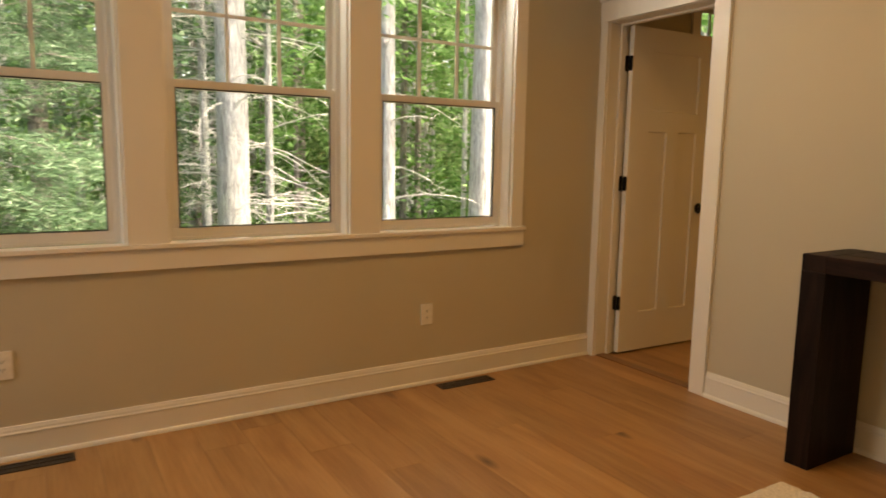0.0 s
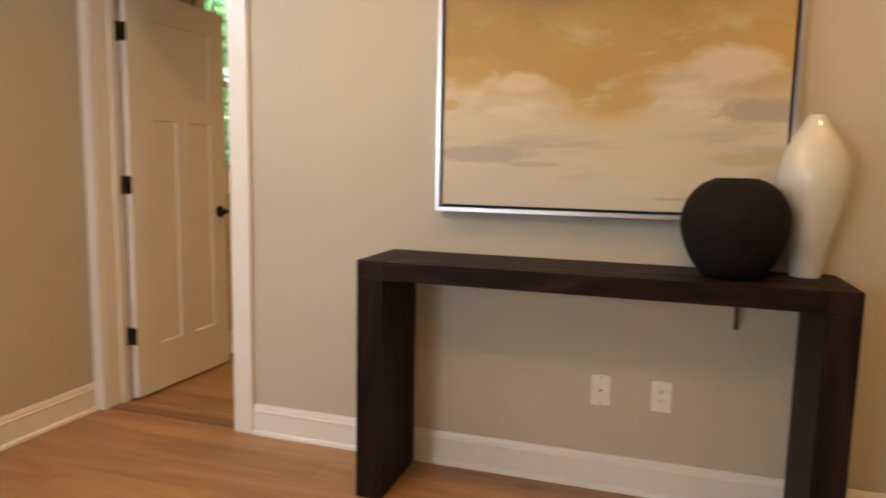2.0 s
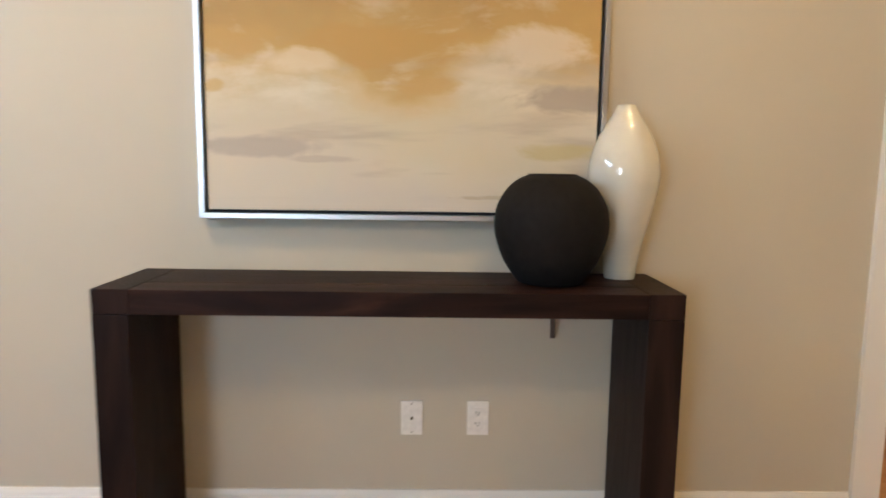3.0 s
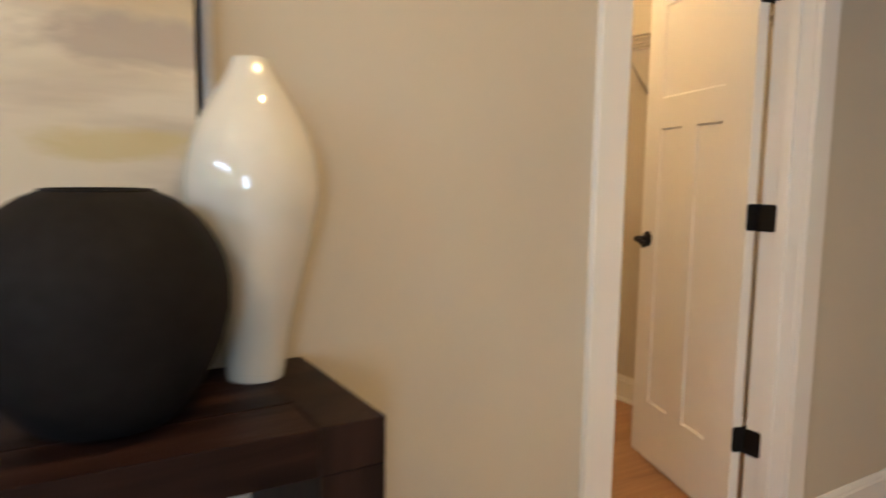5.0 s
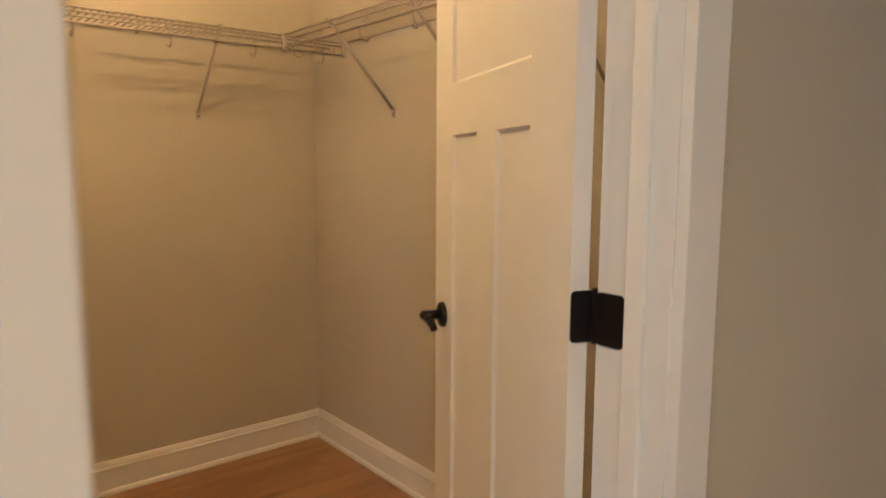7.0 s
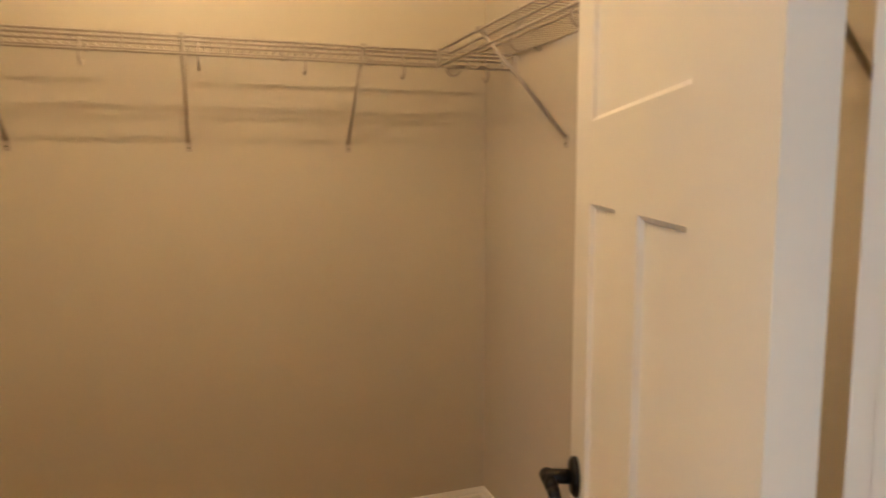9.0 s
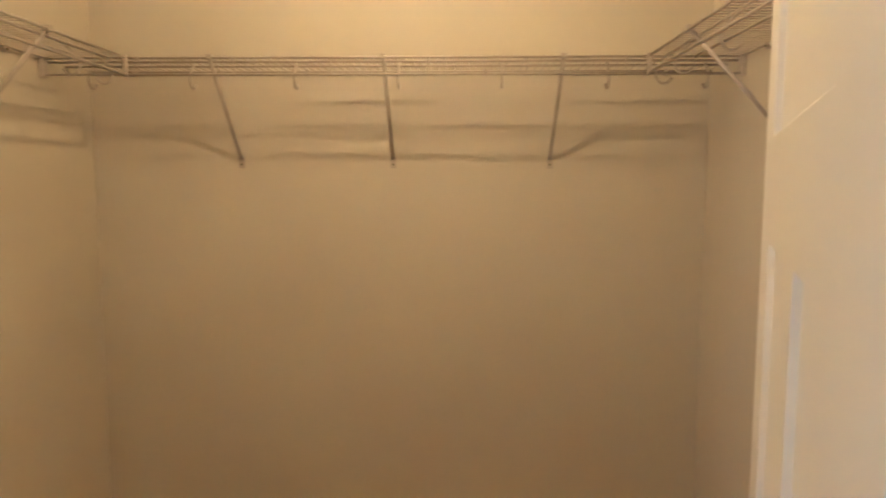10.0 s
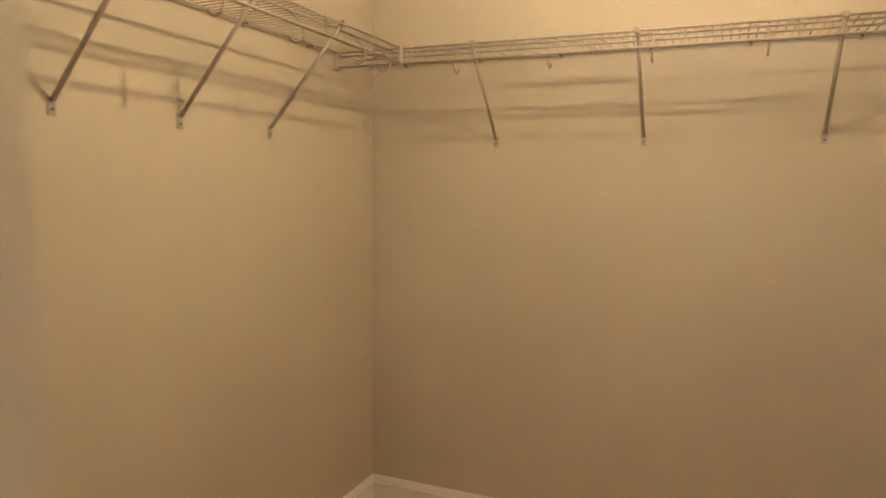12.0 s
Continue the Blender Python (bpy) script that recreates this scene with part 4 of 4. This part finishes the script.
# trunks that stand out, then saplings, then the thicket behind them
tree(-5.70, -0.83, 0.215, 17, 1, PALE_BARK, NEEDLE, 2500, 0.07, "tall pale-barked pine close to the house", limb_z=5.0, count=22, reach=2.4, dead=60)
tree(-4.31, 2.09, 0.170, 16, 2, PALE_BARK, LEAF_FRESH, 2500, 0.07, "tall pale-barked tree close to the house", limb_z=5.0, count=20, reach=2.2, dead=0)
tree(-4.97, 1.02, 0.110, 14, 3, PALE_BARK, LEAF_FRESH, 2500, 0.06, "slim pale tree among green saplings", limb_z=3.2, count=20, reach=1.8, dead=22)
tree(-7.70, -0.70, 0.075, 13, 4, PALE_BARK, NEEDLE, 2600, 0.07, "slim grey tree with dead lower twigs", limb_z=3.0, count=22, reach=2.0, dead=54)
tree(-6.52, -0.07, 0.060, 12, 5, PALE_BARK, NEEDLE, 2600, 0.07, "slim pale tree with dead lower twigs", limb_z=3.0, count=22, reach=1.9, dead=60)
tree(-6.14, 3.04, 0.045, 11, 6, PALE_BARK, LEAF_FRESH, 3000, 0.07, "thin pale sapling with fresh leaves", limb_z=1.2, count=26, reach=1.7)
tree(-8.41, 3.12, 0.075, 13, 7, GREY_BARK, LEAF_FRESH, 3500, 0.08, "slim grey tree with fresh leaves", limb_z=1.5, count=28, reach=2.0)
tree(-9.16, 3.83, 0.070, 13, 8, GREY_BARK, LEAF_DEEP, 3500, 0.08, "slim grey tree with fresh leaves", limb_z=1.5, count=28, reach=2.0)
tree(-10.67, -0.25, 0.075, 14, 9, GREY_BARK, NEEDLE, 3500, 0.08, "slim grey tree deeper in the woods", limb_z=1.5, count=28, reach=2.2, dead=44)
tree(-11.33, 1.25, 0.080, 14, 10, GREY_BARK, LEAF_FRESH, 3500, 0.09, "slim grey tree deeper in the woods", limb_z=1.5, count=28, reach=2.2)
tree(-10.14, 1.68, 0.12, 15, 11, GREY_BARK, LEAF_DEEP, 3500, 0.09, "grey tree deeper in the woods", limb_z=1.5, count=28, reach=2.2)
tree(-4.9, -3.4, 0.06, 9, 12, GREY_BARK, NEEDLE, 42000, 0.020, "young white pine with soft pale needles", limb_z=0.3, count=70, reach=2.0, spread=0.11, long=5.5)
tree(-7.2, -2.9, 0.13, 14, 13, GREY_BARK, NEEDLE, 42000, 0.022, "white pine with soft pale needles", limb_z=0.5, count=80, reach=2.4, spread=0.13, long=5.5)
tree(-6.9, -4.6, 0.12, 14, 14, PALE_BARK, NEEDLE, 42000, 0.022, "white pine with soft pale needles", limb_z=0.5, count=80, reach=2.4, spread=0.13, long=5.5)
tree(-8.2, 0.9, 0.05, 8, 15, GREY_BARK, LEAF_FRESH, 4500, 0.075, "leafy sapling in the undergrowth", limb_z=0.4, count=40, reach=1.8)
tree(-7.4, 4.6, 0.06, 9, 16, GREY_BARK, LEAF_FRESH, 4500, 0.08, "leafy sapling in the undergrowth", limb_z=0.4, count=40, reach=1.9)
tree(-6.0, 5.6, 0.10, 13, 17, PALE_BARK, LEAF_FRESH, 4500, 0.08, "leafy tree beside the house", limb_z=1.0, count=40, reach=2.2)
tree(-9.4, -1.8, 0.06, 9, 18, GREY_BARK, NEEDLE, 4500, 0.08, "leafy sapling in the undergrowth", limb_z=0.4, count=40, reach=1.9)
tree(-5.2, 3.9, 0.04, 6, 19, GREY_BARK, LEAF_FRESH, 4500, 0.075, "leafy sapling in the undergrowth", limb_z=0.4, count=40, reach=1.5)

nr = np.random.default_rng(5)
n = 150000
rad = nr.uniform(11, 19, n)
ang = nr.uniform(radians(95), radians(255), n)
clump = nr.uniform(0, 1, n)
zz = GZ + 8.5 * nr.uniform(0, 1, n) ** 1.3
c = np.stack([rad * np.cos(ang), -0.5 + rad * np.sin(ang), zz], 1)
cl = np.floor(c / 1.1)
keep = (np.sin(cl[:, 0] * 12.9 + cl[:, 1] * 78.2 + cl[:, 2] * 37.7) * 43758.5) % 1.0 > 0.30
wood_far = quads_object("far_woods", c[keep], 0.15, LEAF_FRESH, 0.6, 21, 1.5)
n = 50000
rad, ang = nr.uniform(19, 27, n), nr.uniform(radians(90), radians(260), n)
c = np.stack([rad * np.cos(ang), -0.5 + rad * np.sin(ang), GZ + 11 * nr.uniform(0, 1, n) ** 1.15], 1)
tagged(quads_object("deep_woods", c, 0.42, LEAF_DEEP, 0.7, 31, 1.4), "soft green wall of leaves deep in the woods", "foliage", kind="stuff")
tagged(wood_far, "dense fresh green thicket of leaves behind the trees", "foliage", kind="stuff")
bm = bmesh.new()
for i in range(110):
    a, rr = nr.uniform(radians(100), radians(250)), nr.uniform(11, 20)
    x, y = rr * math.cos(a), -0.5 + rr * math.sin(a)
    rod(bm, (x, y, GZ), (x + nr.uniform(-0.6, 0.6), y + nr.uniform(-0.6, 0.6), 13), nr.uniform(0.05, 0.16), 8, 0.04)
tagged(part("far_trunks", bm, PALE_BARK), "many slim grey trunks deep in the woods", "tree trunks", kind="stuff")
n = 16000
c = np.stack([nr.uniform(-13, -2.5, n), nr.uniform(-9, 10, n), GZ + 0.9 * nr.uniform(0, 1, n) ** 1.8], 1)
tagged(quads_object("undergrowth", c, 0.11, LEAF_FRESH, 0.5, 8, 1.6), "low fresh green undergrowth on the forest floor", "undergrowth", kind="stuff")
bm = bmesh.new()
bmesh.ops.create_grid(bm, x_segments=60, y_segments=60, size=1500)
bmesh.ops.translate(bm, verts=bm.verts[:], vec=(0, 0, GZ))
tagged(part("ground", bm, GROUND), "leaf-littered forest ground sloping round the house", "ground", kind="structure")


# ---------------------------------------------------------------- floor planks
def plank_field(x0, x1, y0, y1, seed, width=0.190):
    rng = random.Random(seed)
    lengths = (0.95, 1.3, 1.65, 1.9, 2.2)
    y, row = y1, 0
    shapes = {}
    while y > y0 + 0.02:
        ya = max(y0, y - width)
        x = x0 - rng.uniform(0.2, 1.6)
        while x < x1 - 0.001:
            ln = rng.choice(lengths)
            a, c = max(x, x0), min(x + ln, x1)
            x += ln
            if c - a < 0.02:
                continue
            key = (round(c - a, 3), round(y - ya, 3))
            if key not in shapes:
                shapes[key] = mesh_of("plank", boxes((0, key[0] - 0.0008, 0, key[1] - 0.0008, -0.016, 0), bevel=0.0009), OAK)
            p = new("plank", shapes[key])
            p.parent = floor
            p.location = (a, ya, 0)
        y, row = ya, row + 1


plank_field(0.0, RX1, RY0, 0.03, 3)
plank_field(D1[0], D1[1], 0.03, WT, 4)
plank_field(D2[0] - JB, D2[1], 0.03, 0.340, 5)
plank_field(0.0, BX1, WT, BY1, 6)
plank_field(CX0, CX1, 0.340, CY1, 7)
plank_field(D2[1], CX1, WT2, 0.340, 8)
